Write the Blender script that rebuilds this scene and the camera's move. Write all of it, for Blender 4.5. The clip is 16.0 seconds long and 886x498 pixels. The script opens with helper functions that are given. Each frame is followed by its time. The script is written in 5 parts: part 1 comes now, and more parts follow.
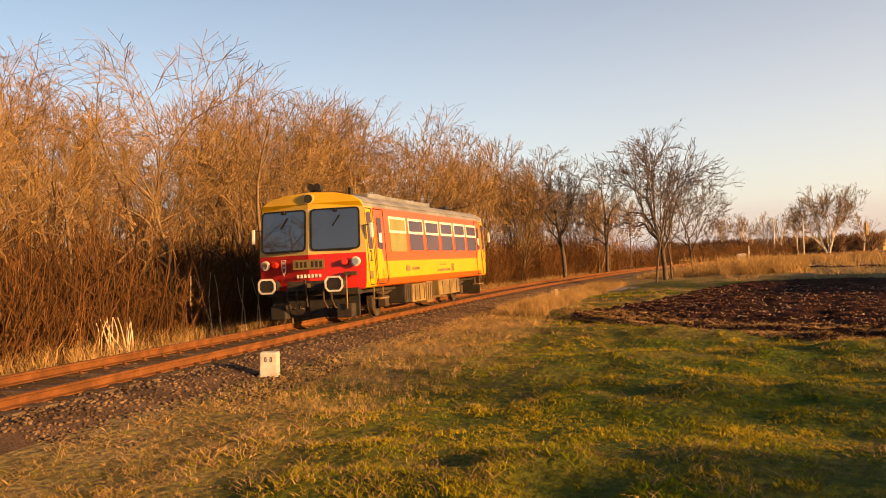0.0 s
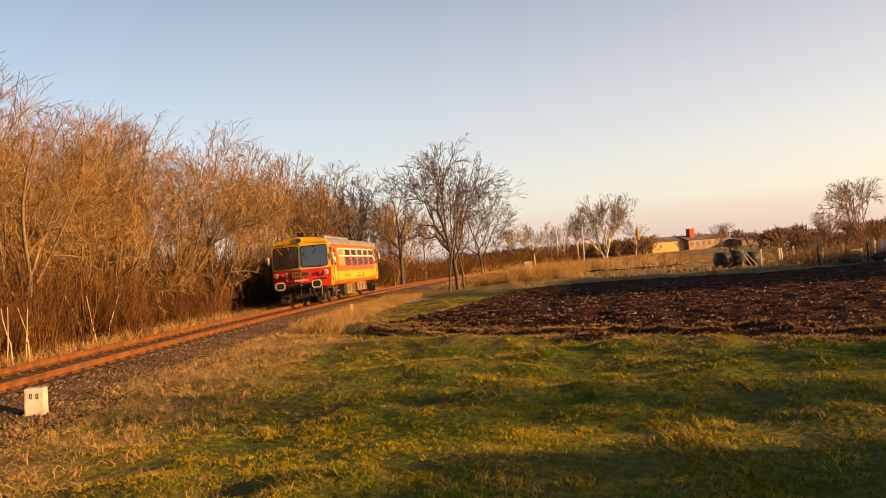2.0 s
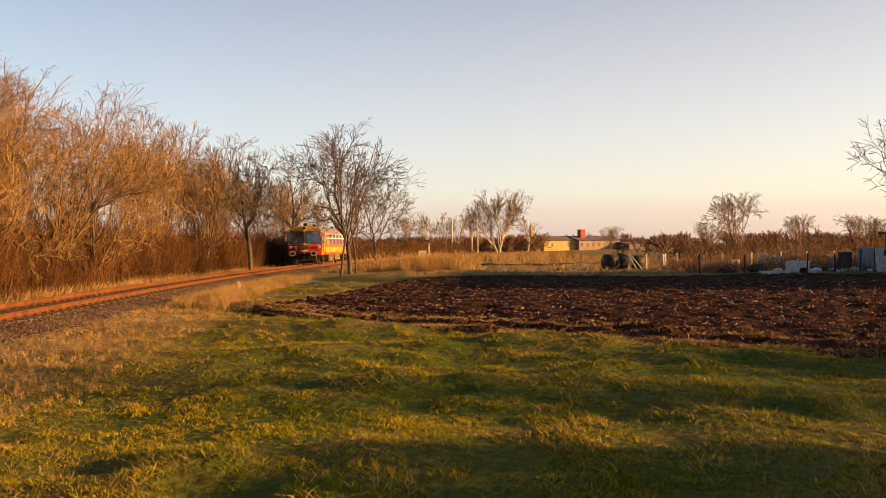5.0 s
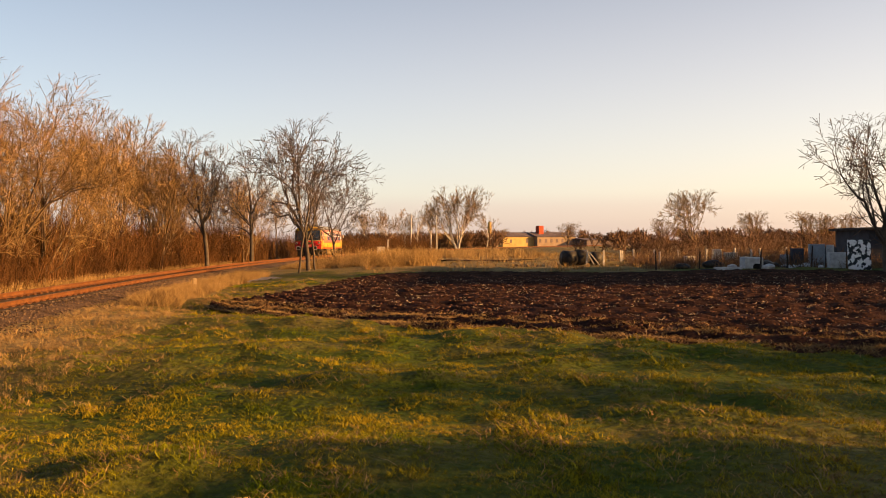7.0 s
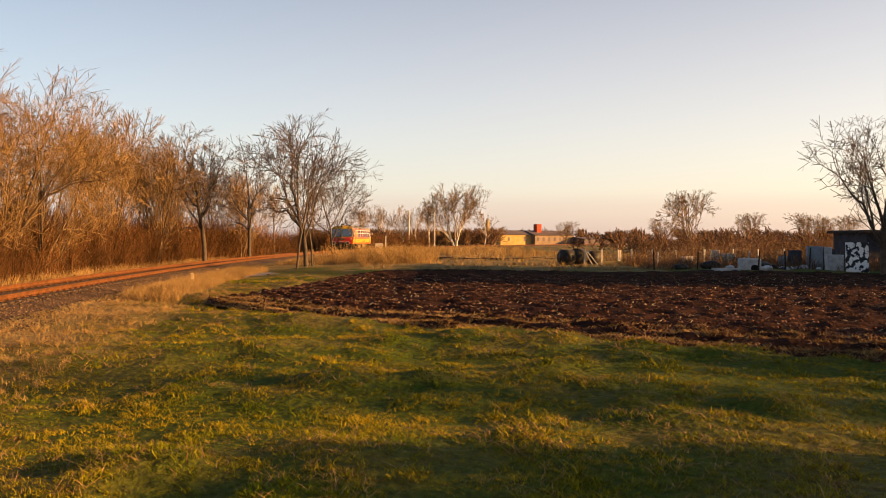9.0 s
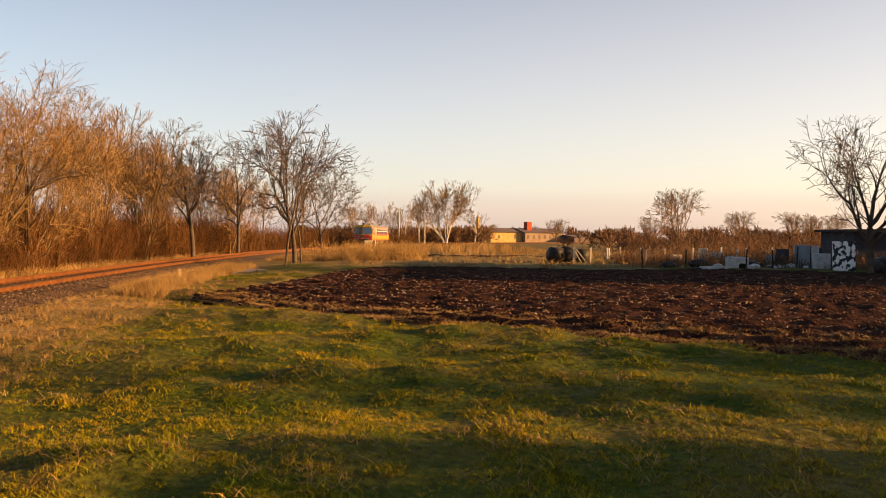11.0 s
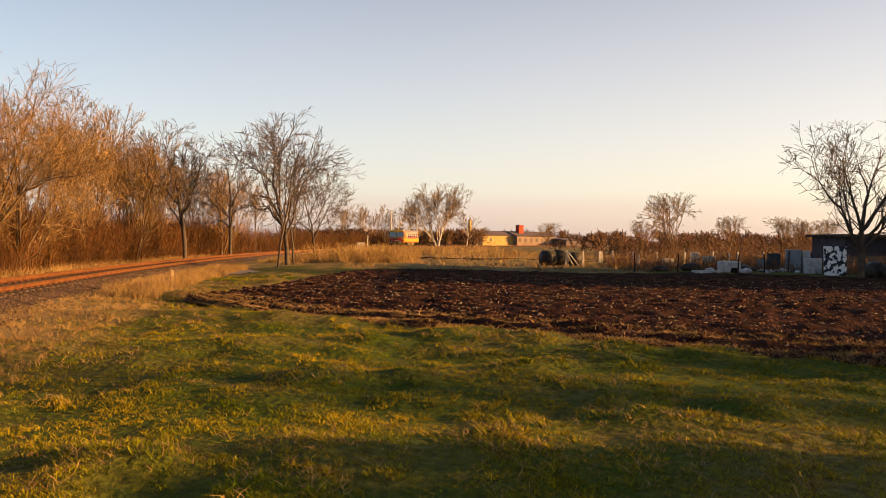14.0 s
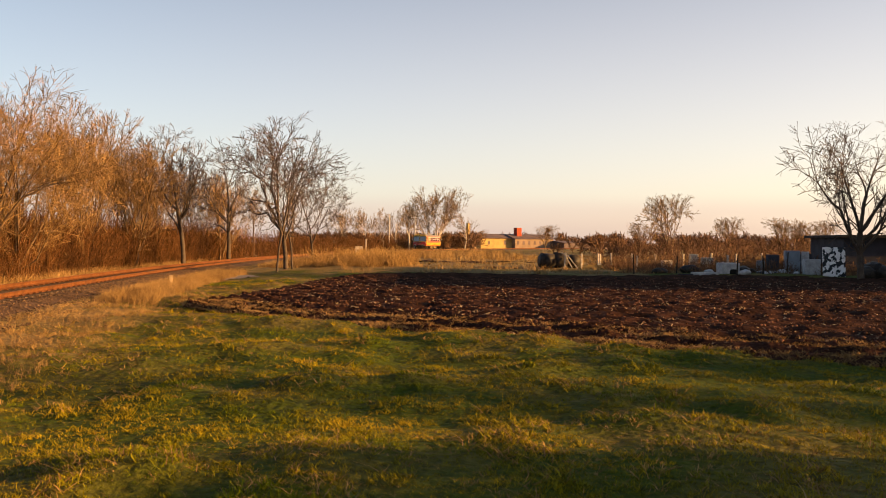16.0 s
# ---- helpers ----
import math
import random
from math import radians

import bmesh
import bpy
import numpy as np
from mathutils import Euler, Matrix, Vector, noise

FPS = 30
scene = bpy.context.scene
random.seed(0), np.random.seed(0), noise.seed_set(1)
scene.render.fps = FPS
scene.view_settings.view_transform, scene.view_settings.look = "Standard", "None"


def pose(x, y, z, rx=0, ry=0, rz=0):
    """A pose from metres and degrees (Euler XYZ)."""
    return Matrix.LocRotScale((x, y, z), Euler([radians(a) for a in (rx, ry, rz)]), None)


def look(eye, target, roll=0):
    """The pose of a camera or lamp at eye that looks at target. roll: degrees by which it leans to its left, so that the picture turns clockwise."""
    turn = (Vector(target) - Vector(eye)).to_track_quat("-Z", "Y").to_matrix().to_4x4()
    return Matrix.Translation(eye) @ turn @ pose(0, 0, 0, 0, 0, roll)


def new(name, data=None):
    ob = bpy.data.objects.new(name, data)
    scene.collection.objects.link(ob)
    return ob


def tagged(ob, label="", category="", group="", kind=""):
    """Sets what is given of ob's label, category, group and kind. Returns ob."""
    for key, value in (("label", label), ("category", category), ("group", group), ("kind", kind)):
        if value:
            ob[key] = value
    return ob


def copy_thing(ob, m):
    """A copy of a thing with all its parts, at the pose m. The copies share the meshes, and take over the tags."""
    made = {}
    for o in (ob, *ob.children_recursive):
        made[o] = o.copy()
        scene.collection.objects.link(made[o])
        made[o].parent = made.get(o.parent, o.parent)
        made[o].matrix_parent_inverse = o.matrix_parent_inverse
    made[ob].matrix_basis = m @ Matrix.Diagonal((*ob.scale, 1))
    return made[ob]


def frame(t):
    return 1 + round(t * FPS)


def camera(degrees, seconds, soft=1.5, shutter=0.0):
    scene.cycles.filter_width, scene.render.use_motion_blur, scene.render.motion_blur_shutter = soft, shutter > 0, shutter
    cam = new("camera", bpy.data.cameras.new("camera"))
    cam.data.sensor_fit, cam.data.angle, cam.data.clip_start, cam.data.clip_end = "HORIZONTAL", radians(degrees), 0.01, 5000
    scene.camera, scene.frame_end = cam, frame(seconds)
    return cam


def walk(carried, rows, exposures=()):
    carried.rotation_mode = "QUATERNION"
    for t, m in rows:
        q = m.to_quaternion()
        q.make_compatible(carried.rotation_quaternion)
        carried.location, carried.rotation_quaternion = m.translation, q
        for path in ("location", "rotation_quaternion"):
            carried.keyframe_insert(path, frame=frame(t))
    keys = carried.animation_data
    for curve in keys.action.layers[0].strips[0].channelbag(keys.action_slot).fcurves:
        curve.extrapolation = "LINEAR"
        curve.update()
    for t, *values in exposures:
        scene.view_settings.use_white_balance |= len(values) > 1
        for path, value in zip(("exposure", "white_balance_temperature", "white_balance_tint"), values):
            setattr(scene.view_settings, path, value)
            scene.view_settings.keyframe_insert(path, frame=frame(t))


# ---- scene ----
import collections

cam = camera(53.19, 16.0, soft=1.0)
walk(cam, [
    (0, pose(-0.035, -0.552, 1.961, 90.76, 2.138, 24.014)),
    (0.5, pose(-0.029, -0.399, 1.954, 91.082, 3.941, 19.155)),
    (1, pose(0.014, -0.431, 1.917, 91.095, 5.436, 16.11)),
    (1.5, pose(0.043, -0.374, 1.915, 91.162, 5.49, 13.487)),
    (2, pose(0.048, -0.321, 1.937, 91.004, 4.481, 10.919)),
    (2.5, pose(0.056, -0.249, 1.959, 91.144, 3.572, 8.755)),
    (3, pose(0.065, -0.166, 1.967, 91.78, 1.505, 7.844)),
    (3.5, pose(0.068, -0.147, 1.939, 91.38, 0.761, 6.724)),
    (4, pose(0.069, -0.173, 1.949, 90.362, 0.648, 5.79)),
    (4.5, pose(0.068, -0.174, 1.939, 90.048, 0.585, 5.082)),
    (5, pose(0.082, -0.176, 1.92, 89.866, 0.578, 4.098)),
    (7.5, pose(0.055, -0.047, 1.931, 89.528, 0.452, 1.236)),
    (8, pose(0.017, -0.007, 1.958, 89.448, 0.29, 1.242)),
    (8.5, pose(0.021, -0.026, 1.952, 89.432, 0.067, 1.31)),
    (9, pose(0.029, -0.038, 1.96, 89.398, -0.163, 1.282)),
    (11.5, pose(0.141, -0.047, 1.936, 89.219, -0.45, 0.501)),
    (12, pose(0.132, -0.072, 1.931, 89.272, -0.488, 0.333)),
    (12.5, pose(0.095, -0.061, 1.941, 89.274, -0.574, 0.218)),
    (13, pose(0.067, -0.045, 1.936, 89.296, -0.648, 0.196)),
    (13.5, pose(0.039, -0.024, 1.94, 89.337, -0.793, 0.134)),
    (14, pose(0.049, -0.041, 1.942, 89.409, -0.755, 0.13)),
    (14.5, pose(0.035, -0.004, 1.954, 89.461, -0.722, 0.129)),
    (15, pose(0.045, 0.108, 1.957, 89.483, -0.656, 0.175)),
    (15.5, pose(0.025, 0.001, 1.958, 89.534, -0.619, 0.119)),
    (16, pose(-0, 0, 1.95, 89.623, -0.378, 0)),
], exposures=[(0, 1.58, 7500, 14), (16, 1.58, 7500, 14)])

# ---- light ----
SUN_AZ, SUN_EL = 98.0, 11.0          # clockwise from +y, and height, in degrees
world = bpy.data.worlds.new("sky")
scene.world = world
world.use_nodes = True
_wn = world.node_tree.nodes
_sky = _wn.new("ShaderNodeTexSky")
_sky.sky_type = "NISHITA"
_sky.sun_disc = False
_sky.sun_elevation = radians(SUN_EL)
_sky.sun_rotation = radians(SUN_AZ)
_sky.air_density, _sky.dust_density, _sky.ozone_density = 1.0, 1.2, 2.0
_wn["Background"].inputs[1].default_value = 0.0525
_wl = world.node_tree.links
# evening haze: pale overhead, cream towards the horizon and the sun
_geo = _wn.new("ShaderNodeTexCoord")
_sep = _wn.new("ShaderNodeSeparateXYZ")
_wl.new(_geo.outputs["Generated"], _sep.inputs[0])
_low = _wn.new("ShaderNodeMapRange")
_low.interpolation_type = "SMOOTHERSTEP"
_low.inputs[1].default_value, _low.inputs[2].default_value = 0.60, -0.05
_wl.new(_sep.outputs[2], _low.inputs[0])
_east = _wn.new("ShaderNodeMapRange")
_east.inputs[1].default_value, _east.inputs[2].default_value = -0.75, 0.75
_wl.new(_sep.outputs[0], _east.inputs[0])
_warm = _wn.new("ShaderNodeMix")
_warm.data_type = "RGBA"
_warm.inputs[6].default_value, _warm.inputs[7].default_value = (1.6, 1.85, 2.6, 1), (4.4, 3.5, 3.05, 1)
_wl.new(_east.outputs[0], _warm.inputs[0])
_haze = _wn.new("ShaderNodeMix")
_haze.data_type = "RGBA"
_haze.inputs[6].default_value = (0.10, 0.22, 0.50, 1)
_wl.new(_low.outputs[0], _haze.inputs[0])
_wl.new(_warm.outputs[2], _haze.inputs[7])
_sum = _wn.new("ShaderNodeMix")
_sum.data_type, _sum.blend_type = "RGBA", "ADD"
_sum.inputs[0].default_value = 1.0
_wl.new(_sky.outputs[0], _sum.inputs[6])
_wl.new(_haze.outputs[2], _sum.inputs[7])
# a thin bank of evening cloud lying on the horizon
_bank = _wn.new("ShaderNodeMapRange")
_bank.interpolation_type = "SMOOTHSTEP"
_bank.inputs[1].default_value, _bank.inputs[2].default_value = 0.058, 0.036
_wl.new(_sep.outputs[2], _bank.inputs[0])
_dim = _wn.new("ShaderNodeMix")
_dim.data_type, _dim.blend_type = "RGBA", "MULTIPLY"
_dim.inputs[7].default_value = (0.955, 0.905, 0.94, 1)
_wl.new(_bank.outputs[0], _dim.inputs[0])
_wl.new(_sum.outputs[2], _dim.inputs[6])
_wl.new(_dim.outputs[2], _wn["Background"].inputs[0])
_sun = bpy.data.lights.new("sun", "SUN")
_sun.energy, _sun.angle, _sun.color = 5.0, radians(0.6), (1.0, 0.58, 0.23)
sun = new("sun", _sun)
_az, _el = radians(SUN_AZ), radians(SUN_EL)
sun.matrix_world = look((60, -10, 40), (60 - math.sin(_az), -10 - math.cos(_az), 40 - math.tan(_el)))

# ---- materials ----
RNG = np.random.default_rng(7)


def material(name, base, rough=0.8, second=None, scale=6.0, detail=0.5, fine=60.0, bump=0.0, metal=0.0, vary=0.0, island=False, spec=0.1, trans=0.0):
    """Two-scale noise colour with grain, relief and a spread from piece to piece."""
    m = bpy.data.materials.new(name)
    m.use_nodes = True
    n, l = m.node_tree.nodes, m.node_tree.links
    b = n["Principled BSDF"]
    b.inputs["Roughness"].default_value = rough
    b.inputs["Metallic"].default_value = metal
    b.inputs["Specular IOR Level"].default_value = spec
    co = n.new("ShaderNodeTexCoord")
    big = n.new("ShaderNodeTexNoise")
    big.inputs["Scale"].default_value, big.inputs["Detail"].default_value = scale, 5
    l.new(co.outputs["Object"], big.inputs["Vector"])
    small = n.new("ShaderNodeTexNoise")
    small.inputs["Scale"].default_value, small.inputs["Detail"].default_value = fine, 3
    l.new(co.outputs["Object"], small.inputs["Vector"])
    ramp = n.new("ShaderNodeMapRange")
    ramp.inputs[1].default_value, ramp.inputs[2].default_value = 0.35, 0.65
    l.new(big.outputs[0], ramp.inputs[0])
    mix = n.new("ShaderNodeMix")
    mix.data_type = "RGBA"
    mix.inputs[6].default_value = (*base, 1)
    mix.inputs[7].default_value = (*(second or [c * 0.72 for c in base]), 1)
    l.new(ramp.outputs[0], mix.inputs[0])
    grain = n.new("ShaderNodeHueSaturation")
    v = n.new("ShaderNodeMapRange")
    v.inputs[1].default_value, v.inputs[2].default_value = 0.3, 0.7
    v.inputs[3].default_value, v.inputs[4].default_value = 1 - detail * 0.5, 1 + detail * 0.5
    l.new(small.outputs[0], v.inputs[0])
    out = v.outputs[0]
    if vary:
        src = n.new("ShaderNodeNewGeometry").outputs["Random Per Island"] if island else n.new("ShaderNodeObjectInfo").outputs["Random"]
        w = n.new("ShaderNodeMapRange")
        w.inputs[3].default_value, w.inputs[4].default_value = 1 - vary, 1 + vary
        l.new(src, w.inputs[0])
        mul = n.new("ShaderNodeMath")
        mul.operation = "MULTIPLY"
        l.new(out, mul.inputs[0])
        l.new(w.outputs[0], mul.inputs[1])
        out = mul.outputs[0]
    l.new(out, grain.inputs["Value"])
    l.new(mix.outputs[2], grain.inputs["Color"])
    l.new(grain.outputs[0], b.inputs["Base Color"])
    if bump:
        bm_ = n.new("ShaderNodeBump")
        bm_.inputs["Strength"].default_value, bm_.inputs["Distance"].default_value = min(1, bump), 0.02
        l.new(small.outputs[0], bm_.inputs["Height"])
        l.new(bm_.outputs[0], b.inputs["Normal"])
    return m


M_BARK = material("bark", (0.17, 0.11, 0.06), 0.9, (0.10, 0.065, 0.038), 3, 0.5, 30, 0.6, vary=0.2)
M_TWIG = material("twigs", (0.24, 0.148, 0.062), 0.9, (0.14, 0.082, 0.034), 1.2, 0.3, 20, vary=0.3, island=True)
M_DARKBARK = material("dark_bark", (0.10, 0.075, 0.055), 0.9, (0.06, 0.045, 0.035), 3, 0.5, 30, 0.6)
M_DARKTWIG = material("dark_twigs", (0.12, 0.085, 0.06), 0.9, (0.08, 0.06, 0.045), 1.2, 0.3, 20, vary=0.3, island=True)
M_PALEBARK = material("pale_bark", (0.55, 0.48, 0.40), 0.8, (0.30, 0.25, 0.20), 2.5, 0.4, 25, 0.4)
M_BRUSH = material("brush", (0.12, 0.055, 0.020), 0.95, (0.052, 0.024, 0.009), 0.5, 0.3, 10, vary=0.4, island=True)
M_FARBRUSH = material("far_brush", (0.155, 0.088, 0.050), 0.95, (0.09, 0.05, 0.029), 0.4, 0.3, 10, vary=0.4, island=True)
M_STRAW = material("straw", (0.33, 0.203, 0.082), 0.9, (0.18, 0.108, 0.040), 0.4, 0.3, 10, vary=0.35, island=True)
M_BLADE = material("grass_blades", (0.085, 0.105, 0.003), 0.8, (0.30, 0.205, 0.012), 0.7, 0.3, 8, vary=0.4, island=True)
M_GRAVEL = material("gravel", (0.105, 0.062, 0.036), 0.95, (0.055, 0.033, 0.020), 2, 0.8, 40, 1.0)
M_STONES = material("ballast_stones", (0.14, 0.086, 0.05), 0.95, (0.065, 0.040, 0.024), 2, 0.5, 60, 0.5, vary=0.45, island=True)
M_RUST = material("rusty_rail", (0.15, 0.056, 0.018), 0.85, (0.085, 0.033, 0.012), 3, 0.5, 50, 0.3, metal=0.1)
M_RAILTOP = material("rail_head", (0.22, 0.13, 0.07), 0.5, (0.18, 0.09, 0.04), 2, 0.3, 40, 0.1, metal=0.7)
M_SLEEPER = material("sleeper", (0.095, 0.064, 0.042), 0.9, (0.05, 0.034, 0.023), 4, 0.5, 40, 0.6, vary=0.25)
M_SOIL = material("ploughed_soil", (0.052, 0.023, 0.014), 0.95, (0.017, 0.008, 0.005), 1.2, 0.8, 14, 1.0, spec=0.02)
M_CLOD = material("soil_clods", (0.15, 0.075, 0.048), 0.95, (0.035, 0.016, 0.010), 0.8, 0.5, 20, 0.6, vary=0.6, island=True, spec=0.02)
M_WHITE = material("white_paint", (0.46, 0.43, 0.38), 0.7, (0.32, 0.29, 0.24), 5, 0.2, 40, 0.2)


# ---- building helpers ----
def mesh_ob(name, verts, faces, mat, parent=None, label="", smooth=False):
    me = bpy.data.meshes.new(name)
    me.from_pydata([tuple(v) for v in verts] if not isinstance(verts, np.ndarray) else verts.tolist(), [], faces.tolist() if isinstance(faces, np.ndarray) else faces)
    me.materials.append(mat)
    if smooth:
        me.shade_smooth()
    ob = new(name, me)
    ob.parent = parent
    if label:
        ob["label"] = label
    return ob


def part(name, bm, mat, parent=None, label="", smooth=False):
    me = bpy.data.meshes.new(name)
    bmesh.ops.recalc_face_normals(bm, faces=bm.faces)
    bm.to_mesh(me)
    bm.free()
    for mm in (mat if isinstance(mat, (list, tuple)) else [mat]):
        me.materials.append(mm)
    if smooth:
        me.shade_smooth()
    ob = new(name, me)
    ob.parent = parent
    if label:
        ob["label"] = label
    return ob


def box(bm, x0, x1, y0, y1, z0, z1, bevel=0.0, m=None):
    r = bmesh.ops.create_cube(bm, size=1.0)
    vs = r["verts"]
    for v in vs:
        v.co = Vector(((x0 + x1) / 2 + v.co.x * (x1 - x0), (y0 + y1) / 2 + v.co.y * (y1 - y0), (z0 + z1) / 2 + v.co.z * (z1 - z0)))
    if m is not None:
        bmesh.ops.transform(bm, matrix=m, verts=vs)
    if bevel:
        es = list({e for v in vs for e in v.link_edges})
        bmesh.ops.bevel(bm, geom=es, offset=bevel, segments=2, affect="EDGES", profile=0.6)
    return bm


def cyl(bm, r, length, m, seg=20, r2=None, bevel=0.0):
    g = bmesh.ops.create_cone(bm, cap_ends=True, segments=seg, radius1=r, radius2=r if r2 is None else r2, depth=length, matrix=m)
    if bevel:
        es = [e for e in {e for v in g["verts"] for e in v.link_edges} if any(len(f.verts) > 4 for f in e.link_faces)]
        bmesh.ops.bevel(bm, geom=es, offset=bevel, segments=2, affect="EDGES")
    return bm


def B():
    return bmesh.new()


def empty(name, m=None):
    e = new(name)
    e.empty_display_size = 0.1
    if m is not None:
        e.matrix_basis = m
    return e


# ---- the railway's line: a steady curve to the right ----
TX, TY, TH, TK1, TK2 = (-12.52396, 19.07535, -0.15053, 0.22395, -0.00697)
RAIL_Z, GAUGE = 0.444, 1.505
_S = np.arange(-60, 420.01, 0.5)
_H = TH + TK1 * _S / 100 + TK2 * (_S / 100) ** 2
_i0 = int(np.argmin(abs(_S)))
_X = np.concatenate([[0], np.cumsum((np.sin(_H[1:]) + np.sin(_H[:-1])) * 0.25)])
_Y = np.concatenate([[0], np.cumsum((np.cos(_H[1:]) + np.cos(_H[:-1])) * 0.25)])
_X, _Y = _X - _X[_i0] + TX, _Y - _Y[_i0] + TY


def line(s, lat=0.0):
    """The point at s metres along the track, lat metres to its right, and its heading."""
    h = np.interp(s, _S, _H)
    return np.interp(s, _S, _X) + lat * np.cos(h), np.interp(s, _S, _Y) - lat * np.sin(h), h


def lateral(x, y):
    """Signed distance right of the track, and distance along it, for arrays of points."""
    x, y = np.asarray(x, float), np.asarray(y, float)
    sx, sy, ss = _X[::20], _Y[::20], _S[::20]
    best = np.full(x.shape, 1e18)
    along = np.zeros(x.shape)
    for k in range(len(ss)):
        d = (x - sx[k]) ** 2 + (y - sy[k]) ** 2
        w = d < best
        best = np.where(w, d, best)
        along = np.where(w, ss[k], along)
    for k in range(3):
        h = np.interp(along, _S, _H)
        dx, dy = x - np.interp(along, _S, _X), y - np.interp(along, _S, _Y)
        if k < 2:
            along = np.clip(along + dx * np.sin(h) + dy * np.cos(h), _S[0], _S[-1])
    return dx * np.cos(h) - dy * np.sin(h), along


_G = [np.random.default_rng(3).uniform(0, 6.28, (4, 12)), np.random.default_rng(4).uniform(-1, 1, (4, 12, 2))]


def bumps(x, y, octave=0):
    """Smooth uneven ground as a sum of waves, about -1 to 1."""
    f = (0.25, 0.9, 2.6, 6.5)[octave]
    out = 0.0
    for k in range(12):
        out = out + np.sin(f * (x * _G[1][octave, k, 0] + y * _G[1][octave, k, 1]) * 1.7 + _G[0][octave, k])
    return out / 4.5


def field_edge(x):
    """The y of the near edge of the ploughed field."""
    return np.interp(x, [-9, -7.8, -3.9, -1.0, 1.4, 3.4, 5.2, 7.3, 14, 40], [30, 26.7, 21.4, 19.6, 17.8, 16.3, 15.5, 14.3, 11.5, 6])


def in_field(x, y):
    left = np.interp(y, [20, 26.7, 38.5, 56], [-9, -7.9, -6.6, -4.8])
    return (y > field_edge(x)) & (y < 55.5 - 0.2 * x) & (x > left)


def mounds(x, y):
    """Hummocky old turf, rougher in some places than in others, smooth far off."""
    rough = np.clip(0.55 + 0.5 * bumps(x + 31, y - 17, 1), 0.15, 1.0) * np.interp(y, [30, 60], [1.0, 0.5])
    return rough * (0.082 * bumps(x, y, 2) + 0.026 * bumps(x, y, 3))


def ground_z(x, y):
    lat, along = lateral(x, y)
    a = abs(lat)
    bank = np.interp(a, [0, 1.9, 3.6, 6.0], [0.12, 0.12, 0.02, 0.0])
    open_turf = np.where(in_field(x, y), 0.0, 1.0)
    return bank - 0.07 * (1 - open_turf) + open_turf * (0.10 * bumps(x, y, 1) + mounds(x, y)) * np.clip((a - 2) / 4, 0, 1) + 0.06 * bumps(x, y, 0) * np.clip((a - 4) / 8, 0, 1)


# ---- ground ----
def axis(lo, mid0, mid1, hi, step, grow):
    a = list(np.arange(mid0, mid1 + 1e-6, step))
    s = step
    while a[-1] < hi:
        s *= grow
        a.append(a[-1] + s)
    s = step
    while a[0] > lo:
        s *= grow
        a.insert(0, a[0] - s)
    return np.array(a)


def grid_mesh(name, xs, ys, zf, mat, keep=None, smooth=True):
    gx, gy = np.meshgrid(xs, ys)
    z = zf(gx, gy)
    nx, ny = len(xs), len(ys)
    v = np.stack([gx, gy, z], -1).reshape(-1, 3)
    i = np.arange(nx * ny).reshape(ny, nx)
    f = np.stack([i[:-1, :-1], i[:-1, 1:], i[1:, 1:], i[1:, :-1]], -1).reshape(-1, 4)
    if keep is not None:
        c = v[f].mean(1)
        f = f[keep(c[:, 0], c[:, 1])]
        used = np.unique(f)
        remap = np.zeros(len(v), int)
        remap[used] = np.arange(len(used))
        v, f = v[used], remap[f]
    return mesh_ob(name, v, f, mat, smooth=smooth)


def ground_material():
    """Turf that is green in the open, straw-coloured by the railway and dun in the far meadow."""
    m = bpy.data.materials.new("turf")
    m.use_nodes = True
    n, l = m.node_tree.nodes, m.node_tree.links
    b = n["Principled BSDF"]
    b.inputs["Roughness"].default_value = 0.95
    b.inputs["Specular IOR Level"].default_value = 0.1
    at = n.new("ShaderNodeAttribute")
    at.attribute_name = "dry"
    co = n.new("ShaderNodeTexCoord")

    def nz(scale, detail):
        t = n.new("ShaderNodeTexNoise")
        t.inputs["Scale"].default_value, t.inputs["Detail"].default_value = scale, detail
        l.new(co.outputs["Object"], t.inputs["Vector"])
        return t.outputs[0]

    add = n.new("ShaderNodeMath")
    add.operation = "MULTIPLY_ADD"
    big = n.new("ShaderNodeMapRange")
    big.inputs[1].default_value, big.inputs[2].default_value, big.inputs[3].default_value, big.inputs[4].default_value = 0.35, 0.65, -0.25, 0.25
    l.new(nz(0.5, 6), big.inputs[0])
    l.new(at.outputs["Fac"], add.inputs[0])
    add.inputs[1].default_value = 1.0
    l.new(big.outputs[0], add.inputs[2])
    r = n.new("ShaderNodeValToRGB")
    e = r.color_ramp.elements
    e[0].position, e[0].color = 0.1, (0.046, 0.062, 0.003, 1)
    e[1].position, e[1].color = 0.85, (0.20, 0.135, 0.05, 1)
    k = e.new(0.45)
    k.color = (0.095, 0.078, 0.015, 1)
    l.new(add.outputs[0], r.inputs[0])
    hs = n.new("ShaderNodeHueSaturation")
    mr = n.new("ShaderNodeMapRange")
    mr.inputs[1].default_value, mr.inputs[2].default_value, mr.inputs[3].default_value, mr.inputs[4].default_value = 0.3, 0.7, 0.55, 1.35
    fine = nz(9, 8)
    l.new(fine, mr.inputs[0])
    l.new(mr.outputs[0], hs.inputs["Value"])
    l.new(r.outputs[0], hs.inputs["Color"])
    l.new(hs.outputs[0], b.inputs["Base Color"])
    bp = n.new("ShaderNodeBump")
    bp.inputs["Strength"].default_value, bp.inputs["Distance"].default_value = 0.8, 0.08
    l.new(fine, bp.inputs["Height"])
    l.new(bp.outputs[0], b.inputs["Normal"])
    return m


